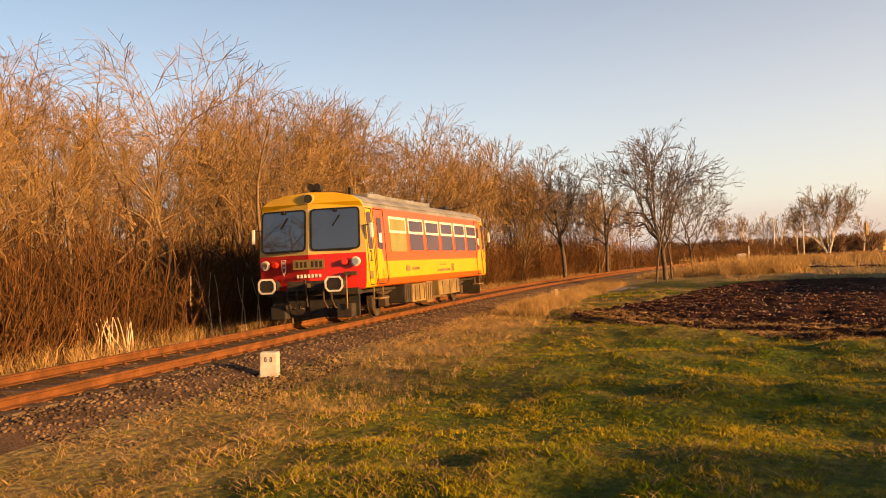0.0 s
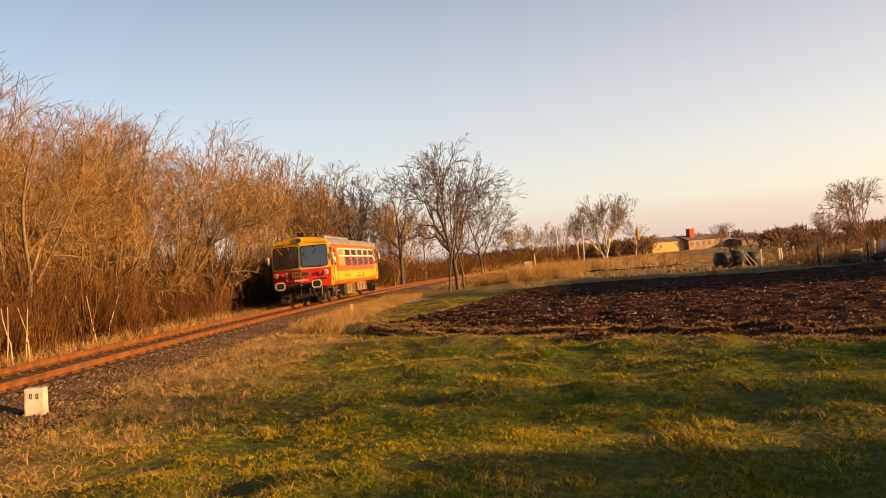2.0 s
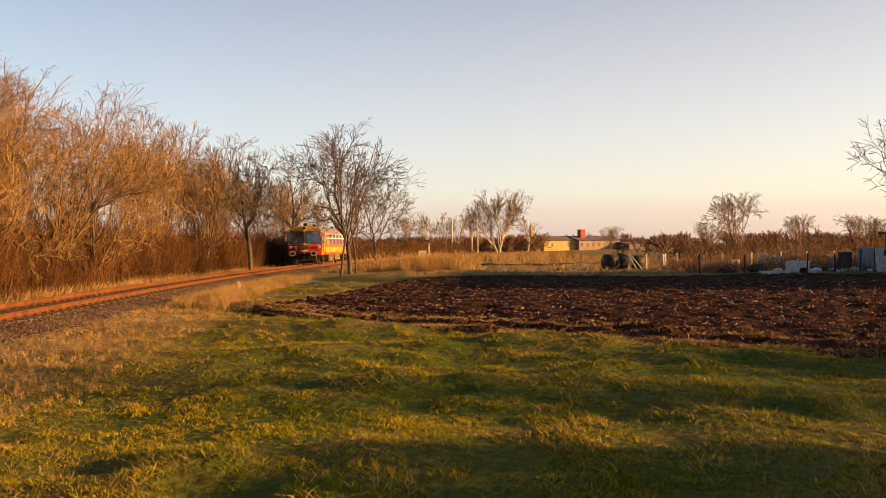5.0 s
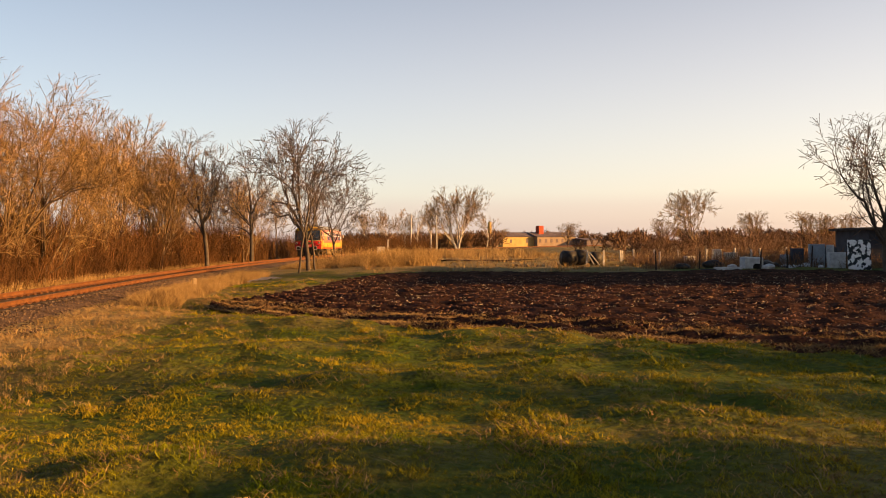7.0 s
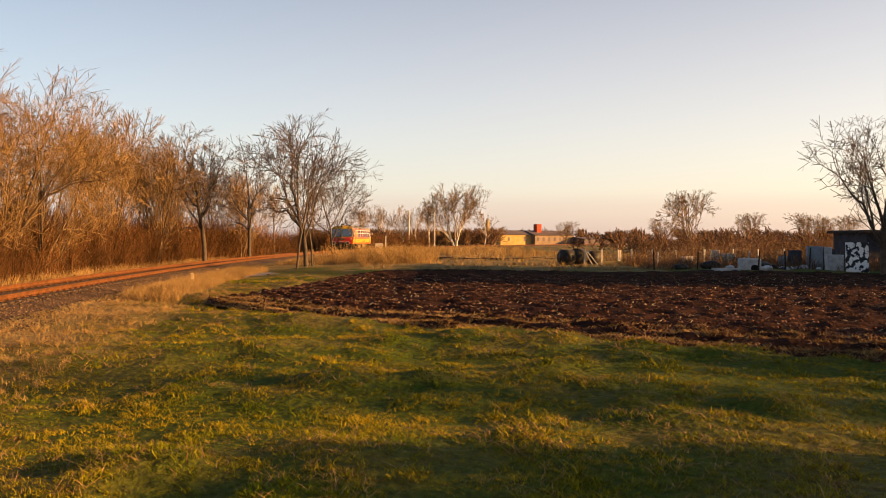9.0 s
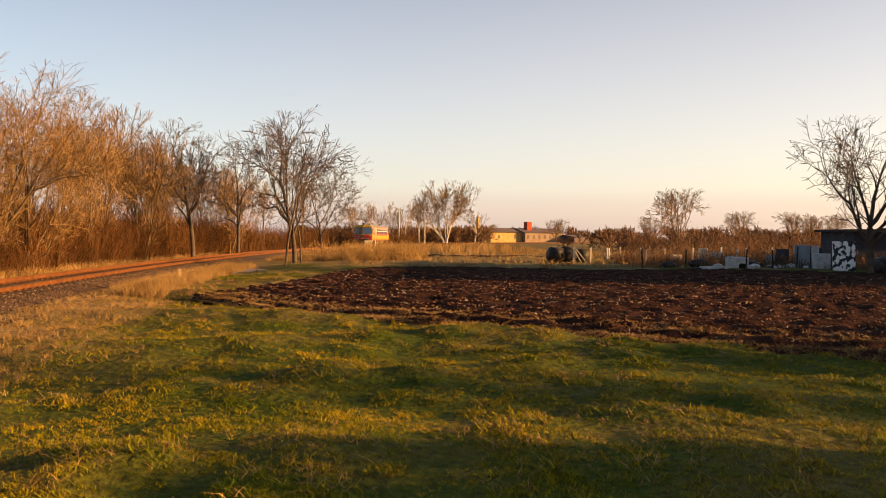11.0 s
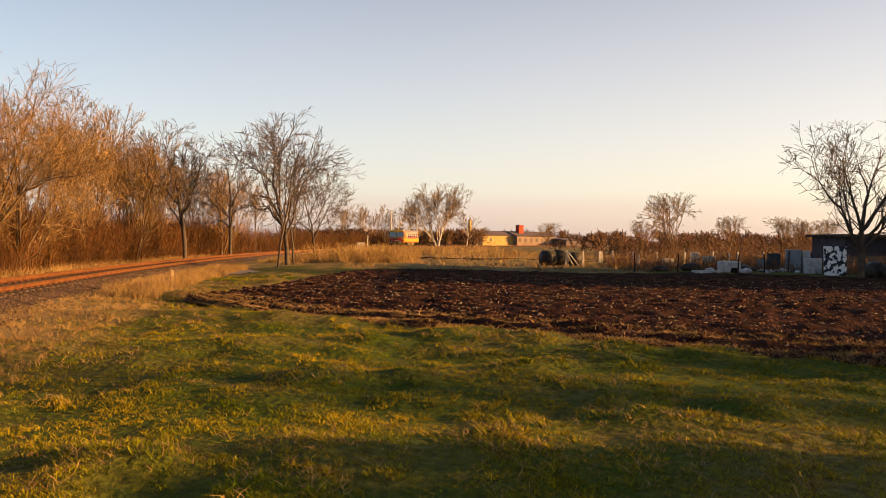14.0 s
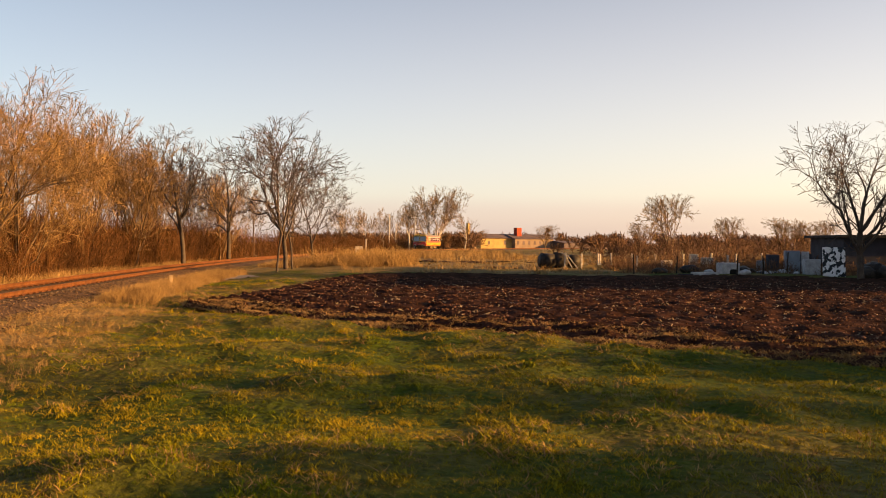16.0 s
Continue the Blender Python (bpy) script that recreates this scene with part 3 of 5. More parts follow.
M_KHAKI = material("khaki_blind", (0.155, 0.145, 0.055), 0.5, (0.20, 0.18, 0.07), 2, 0.1, 30)
M_FRAME = material("white_frame", (0.40, 0.34, 0.28), 0.5, (0.66, 0.60, 0.50), 3, 0.15, 30)
M_CHROME = material("lamp_chrome", (0.65, 0.62, 0.58), 0.15, metal=0.9, detail=0.05)
M_LENS = material("red_lens", (0.65, 0.03, 0.02), 0.15, spec=0.6, detail=0.05)
M_INK = material("dark_ink", (0.03, 0.025, 0.02), 0.6)


def glass_dark(name, base, rough):
    return material(name, base, rough, [c * 0.7 for c in base], 0.8, 0.1, 8, spec=1.0)


M_SCREEN = glass_dark("windscreen_glass", (0.012, 0.013, 0.015), 0.02)
M_SCREEN.node_tree.nodes["Principled BSDF"].inputs["Coat Weight"].default_value = 1.0
M_SCREEN.node_tree.nodes["Principled BSDF"].inputs["Coat IOR"].default_value = 1.6
M_PANE = material("saloon_glass", (0.050, 0.014, 0.008), 0.12, (0.030, 0.009, 0.006), 0.8, 0.1, 8, spec=0.35)

CAR_L = 13.6
SEC = [(1.40, 0.86), (1.48, 0.90), (1.50, 1.08), (1.52, 1.55), (1.515, 1.80), (1.49, 2.45), (1.45, 3.0), (1.39, 3.14), (1.15, 3.30), (0.70, 3.40), (0.0, 3.44)]


def nose(x, z):
    """How far the end face stands back from its foremost point."""
    return 0.13 * abs(x) / 1.5 + 0.10 * max(0.0, z - 1.8) + (0.10 if abs(x) > 1.38 and z < 3.1 else 0.0) + 0.25 * max(0.0, z - 3.1)


railcar = tagged(empty("railcar"), "red, orange and yellow diesel railcar running on the track", "railcar")


def car_body():
    b = B()
    sides = [(-x, z) for x, z in SEC] + [(x, z) for x, z in SEC[-2::-1]]
    k, n = len(SEC), len(sides)
    ys = [None, 0.42, 0.95, 1.0, 1.8, 4.0, 6.8, 9.6, 11.8, 12.6, 12.65, CAR_L - 0.42, None]
    rings = []
    for i, y in enumerate(ys):
        ring = []
        for x, z in sides:
            if i == 0:
                yy = nose(x, z)
            elif i == len(ys) - 1:
                yy = CAR_L - nose(x, z)
            else:
                yy = y
            ring.append(b.verts.new((x, yy, z)))
        rings.append(ring)
    mats = {"roof": 0, "yel": 1, "cream": 2, "red": 3, "orange": 4}
    for i in range(len(ys) - 1):
        cab = i in (0, 1, 2, len(ys) - 4, len(ys) - 3, len(ys) - 2)
        for j in range(n - 1):
            f = b.faces.new((rings[i][j], rings[i][j + 1], rings[i + 1][j + 1], rings[i + 1][j]))
            z = (sides[j][1] + sides[j + 1][1]) / 2
            if z > 3.02:
                f.material_index = mats["yel"] if i in (0, len(ys) - 2) else mats["roof"]
            elif z < 1.0:
                f.material_index = mats["yel"] if cab else mats["orange"]
            elif z < 1.55 or cab:
                f.material_index = mats["yel"]
            else:
                f.material_index = mats["orange"]
            f.smooth = z > 3.02
        b.faces.new((rings[i][0], rings[i][n - 1], rings[i + 1][n - 1], rings[i + 1][0])).material_index = 0
    for ring, yc in ((rings[0], 0), (rings[-1], 1)):
        mid = [b.verts.new((0, nose(0, z) if not yc else CAR_L - nose(0, z), z)) for x, z in SEC[:-1]] + [ring[k - 1]]
        for j in range(k - 1):
            zm = (SEC[j][1] + SEC[j + 1][1]) / 2
            mi = mats["red"] if zm < 1.8 else mats["cream"] if zm < 3.0 else mats["yel"]
            left, right = (ring[j], ring[j + 1]), (ring[n - 1 - j], ring[n - 2 - j])
            for e in (left, right):
                vs = [e[0], mid[j], mid[j + 1], e[1]]
                vs = list(dict.fromkeys(vs))
                if len(vs) > 2:
                    b.faces.new(vs).material_index = mi
    return part("body", b, [M_ROOF, M_YEL, M_CREAM, M_RED, M_ORANGE], railcar)


car_body()


def rounded(w, h, r, seg=4):
    pts = []
    for cx, cy, a0 in ((w / 2 - r, h / 2 - r, 0), (-w / 2 + r, h / 2 - r, 90), (-w / 2 + r, -h / 2 + r, 180), (w / 2 - r, -h / 2 + r, 270)):
        for i in range(seg + 1):
            a = radians(a0 + 90 * i / seg)
            pts.append((cx + r * math.cos(a), cy + r * math.sin(a)))
    return pts


def plate(bm, pts, d, m):
    """A flat plate of outline pts, from depth 0 to d along local z."""
    lo = [bm.verts.new(m @ Vector((x, y, 0))) for x, y in pts]
    hi = [bm.verts.new(m @ Vector((x, y, d))) for x, y in pts]
    n = len(pts)
    bm.faces.new(hi)
    bm.faces.new(lo[::-1])
    for i in range(n):
        bm.faces.new((lo[i], lo[(i + 1) % n], hi[(i + 1) % n], hi[i]))


def ring_plate(bm, outer, inner, d, m):
    n = len(outer)
    v = [[bm.verts.new(m @ Vector((x, y, z))) for x, y in pts] for z in (0, d) for pts in (outer, inner)]
    for i in range(n):
        j = (i + 1) % n
        bm.faces.new((v[2][i], v[2][j], v[3][j], v[3][i]))
        bm.faces.new((v[0][i], v[0][j], v[2][j], v[2][i]))
        bm.faces.new((v[1][j], v[1][i], v[3][i], v[3][j]))


def on_side(y, z, side=1, out=0.0):
    """A frame on the side wall: local x runs along the car, y up, z outward."""
    x = float(np.interp(z, [c[1] for c in SEC[1:7]], [c[0] for c in SEC[1:7]])) + out
    tilt = math.atan2(0.07, 1.45) if z > 1.8 else 0.0
    m = Matrix(((0, 0, side, side * x), (side, 0, 0, y), (0, 1, 0, z), (0, 0, 0, 1)))
    return m @ pose(0, 0, 0, -math.degrees(tilt))


def on_end(x, z, rear=False, out=0.0):
    """A frame on an end face: local x to the right as seen from outside, y up, z outward."""
    turn = math.degrees(math.atan2(0.13, 1.5)) * (1 if x > 0 else -1 if x < 0 else 0)
    lean = math.degrees(math.atan(0.10)) if z > 1.8 else 0.0
    m = Matrix.Translation((x, nose(x, z), z)) @ pose(0, 0, 0, 0, 0, turn) @ pose(0, 0, 0, 90 - lean) @ Matrix.Translation((0, 0, out))
    if rear:
        m = Matrix.Translation((0, CAR_L, 0)) @ pose(0, 0, 0, 0, 0, 180) @ m
    return m


# ends
for rear in (False, True):
    for x in (-0.73, 0.73):
        b = B()
        ring_plate(b, rounded(1.34, 1.10, 0.12), rounded(1.26, 1.02, 0.09), 0.025, on_end(x, 2.44, rear, -0.005))
        seal = part("windscreen", b, M_RUBBER, railcar, "black rubber-framed windscreen")
        b = B()
        plate(b, rounded(1.27, 1.03, 0.09), 0.012, on_end(x, 2.44, rear, -0.004))
        part("pane", b, M_SCREEN, seal)
        b = B()
        m = on_end(x, 2.92, rear, 0.02)
        box(b, -0.30, 0.04, -0.012, 0.012, 0, 0.02, 0, m @ pose(0.1, -0.16, 0, 0, 0, 55))
        box(b, -0.05, 0.05, -0.03, 0.06, 0, 0.05, 0.01, m)
        part("wiper", b, M_RUBBER, railcar)
    for x in (-1.28, 1.28):
        b = B()
        cyl(b, 0.125, 0.07, on_end(x, 1.57, rear, 0.03), 24, bevel=0.012)
        head = part("headlight", b, M_FRAME, railcar, "round headlight in a pale ring")
        b = B()
        cyl(b, 0.085, 0.02, on_end(x, 1.57, rear, 0.073), 20)
        part("lens", b, M_CHROME, head)
    for x in (-0.98, 0.98):
        b = B()
        cyl(b, 0.085, 0.09, on_end(x, 1.57, rear, 0.04), 20, 0.065)
        part("tail_light", b, M_LENS, railcar, "round red tail light")
    b = B()
    cyl(b, 0.15, 0.10, on_end(0.0001, 3.26, rear, 0.0), 24, bevel=0.015)
    lamp = part("top_light", b, M_CREAM, railcar, "round top light in a cream housing")
    b = B()
    cyl(b, 0.115, 0.03, on_end(0.0001, 3.26, rear, 0.05), 20)
    part("lens", b, M_INK, lamp)
    for x in (-0.93, 0.93):
        me = Matrix.Translation((x, CAR_L + 0.55 if rear else -0.55, 1.03)) @ pose(0, 0, 0, -90 if rear else 90)
        b = B()
        out = [(-0.24, -0.09), (-0.16, -0.19), (0.16, -0.19), (0.24, -0.09), (0.24, 0.09), (0.16, 0.19), (-0.16, 0.19), (-0.24, 0.09)]
        plate(b, out, 0.03, me)
        cyl(b, 0.09, 0.5, me @ pose(0, 0, -0.25), 16)
        cyl(b, 0.13, 0.2, me @ pose(0, 0, -0.42), 16)
        buf = part("buffer", b, M_BLACK, railcar, "black buffer with a white-edged head")
        b = B()
        ring_plate(b, [(px * 1.03, py * 1.03) for px, py in out], [(px * 0.84, py * 0.80) for px, py in out], 0.012, me @ pose(0, 0, 0.028))
        part("rim", b, M_FRAME, buf)
    b = B()
    m0 = pose(0, CAR_L, 0, 0, 0, 180) if rear else Matrix.Identity(4)
    box(b, -1.3, 1.3, 0.12, 0.4, 0.72, 0.90, 0.02, m0)
    box(b, -1.25, 1.25, 0.30, 0.36, 0.16, 0.75, 0.02, m0)
    box(b, -1.15, -0.72, -0.02, 0.3, 0.14, 0.5, 0.03, m0)
    box(b, 0.72, 1.15, -0.02, 0.3, 0.14, 0.5, 0.03, m0)
    part("plough", b, M_BLACK, railcar, "grimy black steel apron under the cab")
    b = B()
    box(b, -0.60, 0.60, -0.13, 0.13, 0.0, 0.02, 0.006, on_end(0.0001, 0.99, rear, 0.02))
    part("coupling_plate", b, M_BLACK, railcar, "black plate behind the coupling")
    b = B()
    box(b, -0.05, 0.05, -0.3, 0.2, 0.95, 1.06, 0.02, m0)
    box(b, -0.03, 0.03, -0.33, -0.27, 0.98, 1.16, 0.01, m0)
    cyl(b, 0.022, 0.55, m0 @ pose(0, -0.22, 0.74, 8), 8)
    part("coupler", b, M_UNDER, railcar)
    for x in (-0.62, -0.36, 0.4, 0.62):
        b = B()
        v, f = tube([(x, 0.1, 0.92), (x + 0.03, -0.12, 0.86), (x + 0.05, -0.16, 0.62), (x + 0.1, -0.06, 0.42), (x + 0.16, 0.05, 0.40)], np.full(5, 0.024), 8, 0)
        vs = [b.verts.new(m0 @ Vector(c)) for c in v]
        for q in f:
            b.faces.new([vs[i] for i in q])
        part("brake_hose", b, M_UNDER, railcar)
    b = B()
    box(b, -0.43, 0.43, -0.125, 0.125, -0.004, 0.012, 0.003, on_end(0.0001, 1.55, rear, 0.012))
    plate_ = part("number_plate", b, M_TAN, railcar, "tan plate with dark bars")
    for i in range(6):
        cx = -0.31 + i * 0.115 + (0.07 if i > 2 else 0)
        b = B()
        box(b, cx - 0.034, cx + 0.034, -0.075, 0.075, 0.012, 0.016, 0, on_end(0.0001, 1.55, rear, 0.012))
        part("letter", b, M_INK, plate_)
    for i in range(7):
        cx = -0.30 + i * 0.1
        b = B()
        box(b, cx - 0.03, cx + 0.03, -0.045, 0.045, 0.0, 0.008, 0, on_end(0.0001, 1.25, rear, 0.012))
        part("letter", b, M_FRAME, railcar, "pale bar of lettering")
    b = B()
    m = on_end(-0.74, 1.50, rear, 0.006)
    ring_plate(b, [(-0.07, 0.2), (-0.07, -0.08), (0, -0.24), (0.07, -0.08), (0.07, 0.2)], [(-0.045, 0.175), (-0.045, -0.07), (0, -0.19), (0.045, -0.07), (0.045, 0.175)], 0.006, m)
    box(b, -0.03, 0.03, -0.03, 0.03, 0, 0.006, 0, m)
    box(b, -0.03, 0.03, 0.08, 0.14, 0, 0.006, 0, m)
    part("emblem", b, M_FRAME, railcar, "white outlined emblem")
    b = B()
    box(b, -0.2, 0.14, -0.05, 0.05, 0, 0.09, 0.01, on_end(1.16, 1.27, rear))
    part("step_handle", b, M_UNDER, railcar)
    b = B()
    cyl(b, 0.02, 0.85, m0 @ pose(1.05, -0.06, 0.8), 10)
    part("pipe", b, M_TAN, railcar)
    b = B()
    for x in (-0.09, 0.09):
        cyl(b, 0.05, 0.34, m0 @ pose(x, 0.72, 3.60, 90), 12, 0.10)
    box(b, -0.16, 0.16, 0.66, 0.78, 3.40, 3.58, 0.01, m0)
    part("horn", b, M_INK, railcar, "dark twin roof horn")

# sides
for side in (1, -1):
    for i in range(6):
        yc = 2.2 + 1.68 * i + 0.66
        b = B()
        ring_plate(b, rounded(1.46, 0.46, 0.05), rounded(1.34, 0.32, 0.03), 0.022, on_side(yc, 2.56, side, -0.004))
        w = part("saloon_window", b, M_FRAME, railcar, "white-framed saloon window")
        pm = M_KHAKI if i == 0 else M_PANE
        b = B()
        plate(b, rounded(1.36, 0.34, 0.03), 0.010, on_side(yc, 2.56, side, -0.003))
        part("top_pane", b, pm, w)
        b = B()
        plate(b, rounded(1.36, 0.54, 0.06), 0.010, on_side(yc, 2.10, side, -0.003))
        part("pane", b, pm, w)
        b = B()
        ring_plate(b, rounded(1.41, 0.59, 0.08), rounded(1.35, 0.53, 0.06), 0.014, on_side(yc, 2.10, side, -0.004))
        part("seal", b, M_ORANGE if i else M_KHAKI, w)
    for y in (1.34, CAR_L - 1.34):
        b = B()
        ring_plate(b, rounded(0.80, 2.02, 0.05), rounded(0.76, 1.98, 0.04), 0.010, on_side(y, 1.95, side, 0.0))
        door = part("passenger_door", b, M_RUBBER, railcar, "orange folding passenger door")
        b = B()
        plate(b, rounded(0.34, 0.86, 0.08), 0.014, on_side(y, 2.30, side, -0.002))
        part("pane", b, M_PANE, door)
        b = B()
        plate(b, rounded(0.20, 0.26, 0.03), 0.010, on_side(y + 0.02, 2.18, side, 0.010))
        part("notice", b, M_FRAME, door)
    for y in (0.60, CAR_L - 0.60):
        b = B()
        ring_plate(b, rounded(0.50, 2.02, 0.05), rounded(0.46, 1.98, 0.04), 0.010, on_side(y, 1.95, side, 0.0))
        door = part("cab_door", b, M_RUBBER, railcar, "yellow cab door with a narrow window")
        b = B()
        plate(b, rounded(0.30, 0.98, 0.08), 0.014, on_side(y, 2.36, side, -0.002))
        part("pane", b, M_PANE, door)
        b = B()
        plate(b, [(-0.30, -0.62), (0.30, -0.62), (0.02, 0.62), (-0.30, 0.62)] if (y < 5) == (side > 0) else [(-0.30, -0.62), (0.30, -0.62), (0.30, 0.62), (-0.02, 0.62)], 0.004, on_side(y + (0.75 if y < 5 else -0.75), 1.62, side, 0.001) @ Matrix.Scale(0.45, 4, (0, 1, 0)))
        part("flash", b, M_YEL, railcar)
        b = B()
        yy = 0.25 if y < 5 else CAR_L - 0.25
        box(b, -0.04, 0.04, -0.19, 0.19, 0, 0.09, 0.02, on_side(yy, 2.35, side, 0.14))
        mir = part("mirror", b, M_FRAME, railcar, "pale wing mirror on an arm")
        b = B()
        cyl(b, 0.012, 0.2, on_side(yy, 2.5, side, 0.07), 8)
        part("arm", b, M_INK, mir)
        b = B()
        box(b, -0.38, 0.38, -0.02, 0.02, -0.16, 0.08, 0.008, on_side(y + (0.74 if y < 5 else -0.74), 0.56, side))
        box(b, -0.36, -0.33, 0, 0.36, -0.1, -0.07, 0, on_side(y + (0.74 if y < 5 else -0.74), 0.56, side))
        box(b, 0.33, 0.36, 0, 0.36, -0.1, -0.07, 0, on_side(y + (0.74 if y < 5 else -0.74), 0.56, side))
        part("footstep", b, M_TAN, railcar, "pale-edged footstep under the door")
    for y0, y1, z0, z1 in ((3.4, 3.8, 1.24, 1.40), (3.95, 4.7, 1.26, 1.34), (6.9, 7.6, 1.36, 1.40), (6.6, 8.1, 1.16, 1.24), (8.3, 8.6, 1.14, 1.40), (0.45, 0.72, 1.1, 1.3)):
        b = B()
        box(b, y0 - 6, y1 - 6, z0 - 1.3, z1 - 1.3, 0, 0.004, 0, on_side(6, 1.3, side, 0.003))
        part("lettering", b, M_TAN, railcar, "small bar of lettering")
    b = B()
    ring_plate(b, rounded(0.46, 0.46, 0.05), rounded(0.40, 0.40, 0.04), 0.006, on_side(1.72, 1.22, side, 0.002))
    part("hatch", b, M_TAN, railcar)
    fc = bpy.data.curves.new("class_number", "FONT")
    fc.body, fc.size, fc.align_x, fc.extrude = "2", 0.42, "CENTER", 0.003
    fo = bpy.data.objects.new("class_number", fc)
    me = bpy.data.meshes.new_from_object(fo)
    me.materials.append(M_INK)
    bpy.data.objects.remove(fo)
    for y in (0.58, CAR_L - 0.58):
        num = new("class_number", me)
        num.parent = railcar
        num.matrix_basis = on_side(y, 1.56, side, 0.008)

# underfloor
for x0, x1, y0, y1, z0, z1, mm, nm in ((0.85, 1.38, 3.6, 4.2, 0.30, 0.86, M_BLACK, "equipment_box"), (0.80, 1.40, 4.25, 5.6, 0.28, 0.84, M_TAN, "equipment_box"), (0.7, 1.42, 5.65, 6.3, 0.20, 0.88, M_TAN, "equipment_box"),
                                       (0.95, 1.44, 6.9, 9.5, 0.36, 0.88, M_TAN, "fuel_tank"), (-1.4, -0.8, 3.8, 6.4, 0.30, 0.86, M_UNDER, "equipment_box"), (-1.42, -0.9, 7.0, 9.4, 0.34, 0.86, M_UNDER, "fuel_tank"), (-0.7, 0.7, 4.0, 9.6, 0.34, 0.86, M_BLACK, "engine")):
    b = B()
    box(b, x0, x1, y0, y1, z0, z1, 0.035)
    ob = part(nm, b, mm, railcar)
    if x0 > 0:
        for k in range(3):
            b = B()
            yk = y0 + (y1 - y0) * (k + 0.5) / 3
            box(b, x1 - 0.004, x1 + 0.015, yk - 0.02, yk + 0.02, z0 + 0.06, z1 - 0.06, 0.004)
            part("strap", b, M_UNDER, ob)
b = B()
for x in (-1.02, 1.02):
    box(b, x - 0.06, x + 0.06, 0.6, CAR_L - 0.6, 0.72, 0.90, 0.01)
part("chassis", b, M_BLACK, railcar)
wheelsets = []
for y in (2.7, CAR_L - 2.7):
    ax = empty("wheelset", pose(0, y, 0.42))
    ax.parent = railcar
    wheelsets.append((ax, y))
    b = B()
    cyl(b, 0.07, 1.9, pose(0, 0, 0, 0, 90), 12)
    part("axle", b, M_UNDER, ax)
    for x in (-0.75, 0.75):
        b = B()
        cyl(b, 0.42, 0.13, pose(x, 0, 0, 0, 90), 36, bevel=0.015)
        cyl(b, 0.445, 0.03, pose(x - 0.06 * (1 if x > 0 else -1), 0, 0, 0, 90), 36)
        cyl(b, 0.14, 0.2, pose(x, 0, 0, 0, 90), 16)
        part("wheel", b, M_UNDER, ax)
    for x in (-1.02, 1.02):
        b = B()
        box(b, x - 0.12, x + 0.12, y - 0.16, y + 0.16, 0.26, 0.58, 0.03)
        part("axle_box", b, M_UNDER, railcar)
        b = B()
        for k in range(4):
            box(b, x - 0.05, x + 0.05, y - 0.62 + 0.12 * k, y + 0.62 - 0.12 * k, 0.68 - 0.025 * k, 0.702 - 0.025 * k, 0)
        part("leaf_spring", b, M_UNDER, railcar)
b = B()
box(b, -0.15, 0.75, 2.6, 8.6, 3.36, 3.52, 0.06)
pod = part("roof_duct", b, M_ROOF, railcar, "long grey duct along the roof")
b = B()
box(b, 0.05, 0.55, 3.6, 4.2, 3.50, 3.58, 0.02)
part("cap", b, M_ROOF, pod)
b = B()
cyl(b, 0.07, 0.3, pose(0.5, 1.9, 3.5), 12)
part("exhaust", b, M_INK, railcar)
for y in (10.4, 11.2):
    b = B()
    cyl(b, 0.16, 0.12, pose(0.2, y, 3.47), 16, 0.12)
    part("roof_vent", b, M_INK, railcar)
for side in (1, -1):
    b = B()
    for y0, y1 in ((0.45, CAR_L - 0.45),):
        box(b, 1.37, 1.43, y0, y1, 3.10, 3.13, 0.008) if side > 0 else box(b, -1.43, -1.37, y0, y1, 3.10, 3.13, 0.008)
    part("gutter", b, M_ROOF, railcar)
# ---- sleepers, stones and the small things along the line ----
sl = B()
box(sl, -1.2, 1.2, -0.12, 0.12, -0.11, 0.0, 0.015)
first_sleeper = part("sleeper", sl, M_SLEEPER, railway)
fx = B()
box(fx, -0.035, 0.035, -0.05, 0.05, -0.004, 0.024, 0.005)
cyl(fx, 0.016, 0.03, pose(0, 0, 0.035), 6)
box(fx, -0.06, 0.06, -0.085, 0.085, -0.006, 0.012)
clip0 = part("clip", fx, M_RUST, railway)
clip_me = clip0.data
bpy.data.objects.remove(clip0)
for i in range(300):
    s = -14 + i * 0.62
    x, y, h = line(s)
    o = first_sleeper if i == 0 else new("sleeper", first_sleeper.data)
    o.parent = railway
    o.matrix_basis = pose(x, y, RAIL_Z - 0.165, 0, 0, -math.degrees(h) + 1.2 * math.sin(i * 2.3))
    if 8 < i < 80:
        for lx in (-0.7525, 0.7525):
            for side in (-0.11, 0.11):
                q = new("clip", clip_me)
                q.parent = o
                q.matrix_basis = pose(lx + side, 0, 0.0)
rg = np.random.default_rng(12)


def stone_shape(seed):
    r_ = np.random.default_rng(seed)
    b = B()
    bmesh.ops.create_icosphere(b, subdivisions=1, radius=0.5)
    b.verts.ensure_lookup_table()
    v = np.array([tuple(q.co) for q in b.verts])
    f = np.array([[q.index for q in t.verts] for t in b.faces])
    b.free()
    v = v * r_.uniform(0.55, 1.2, (len(v), 1)) * np.array([1, 0.8, 0.6])
    return v, f


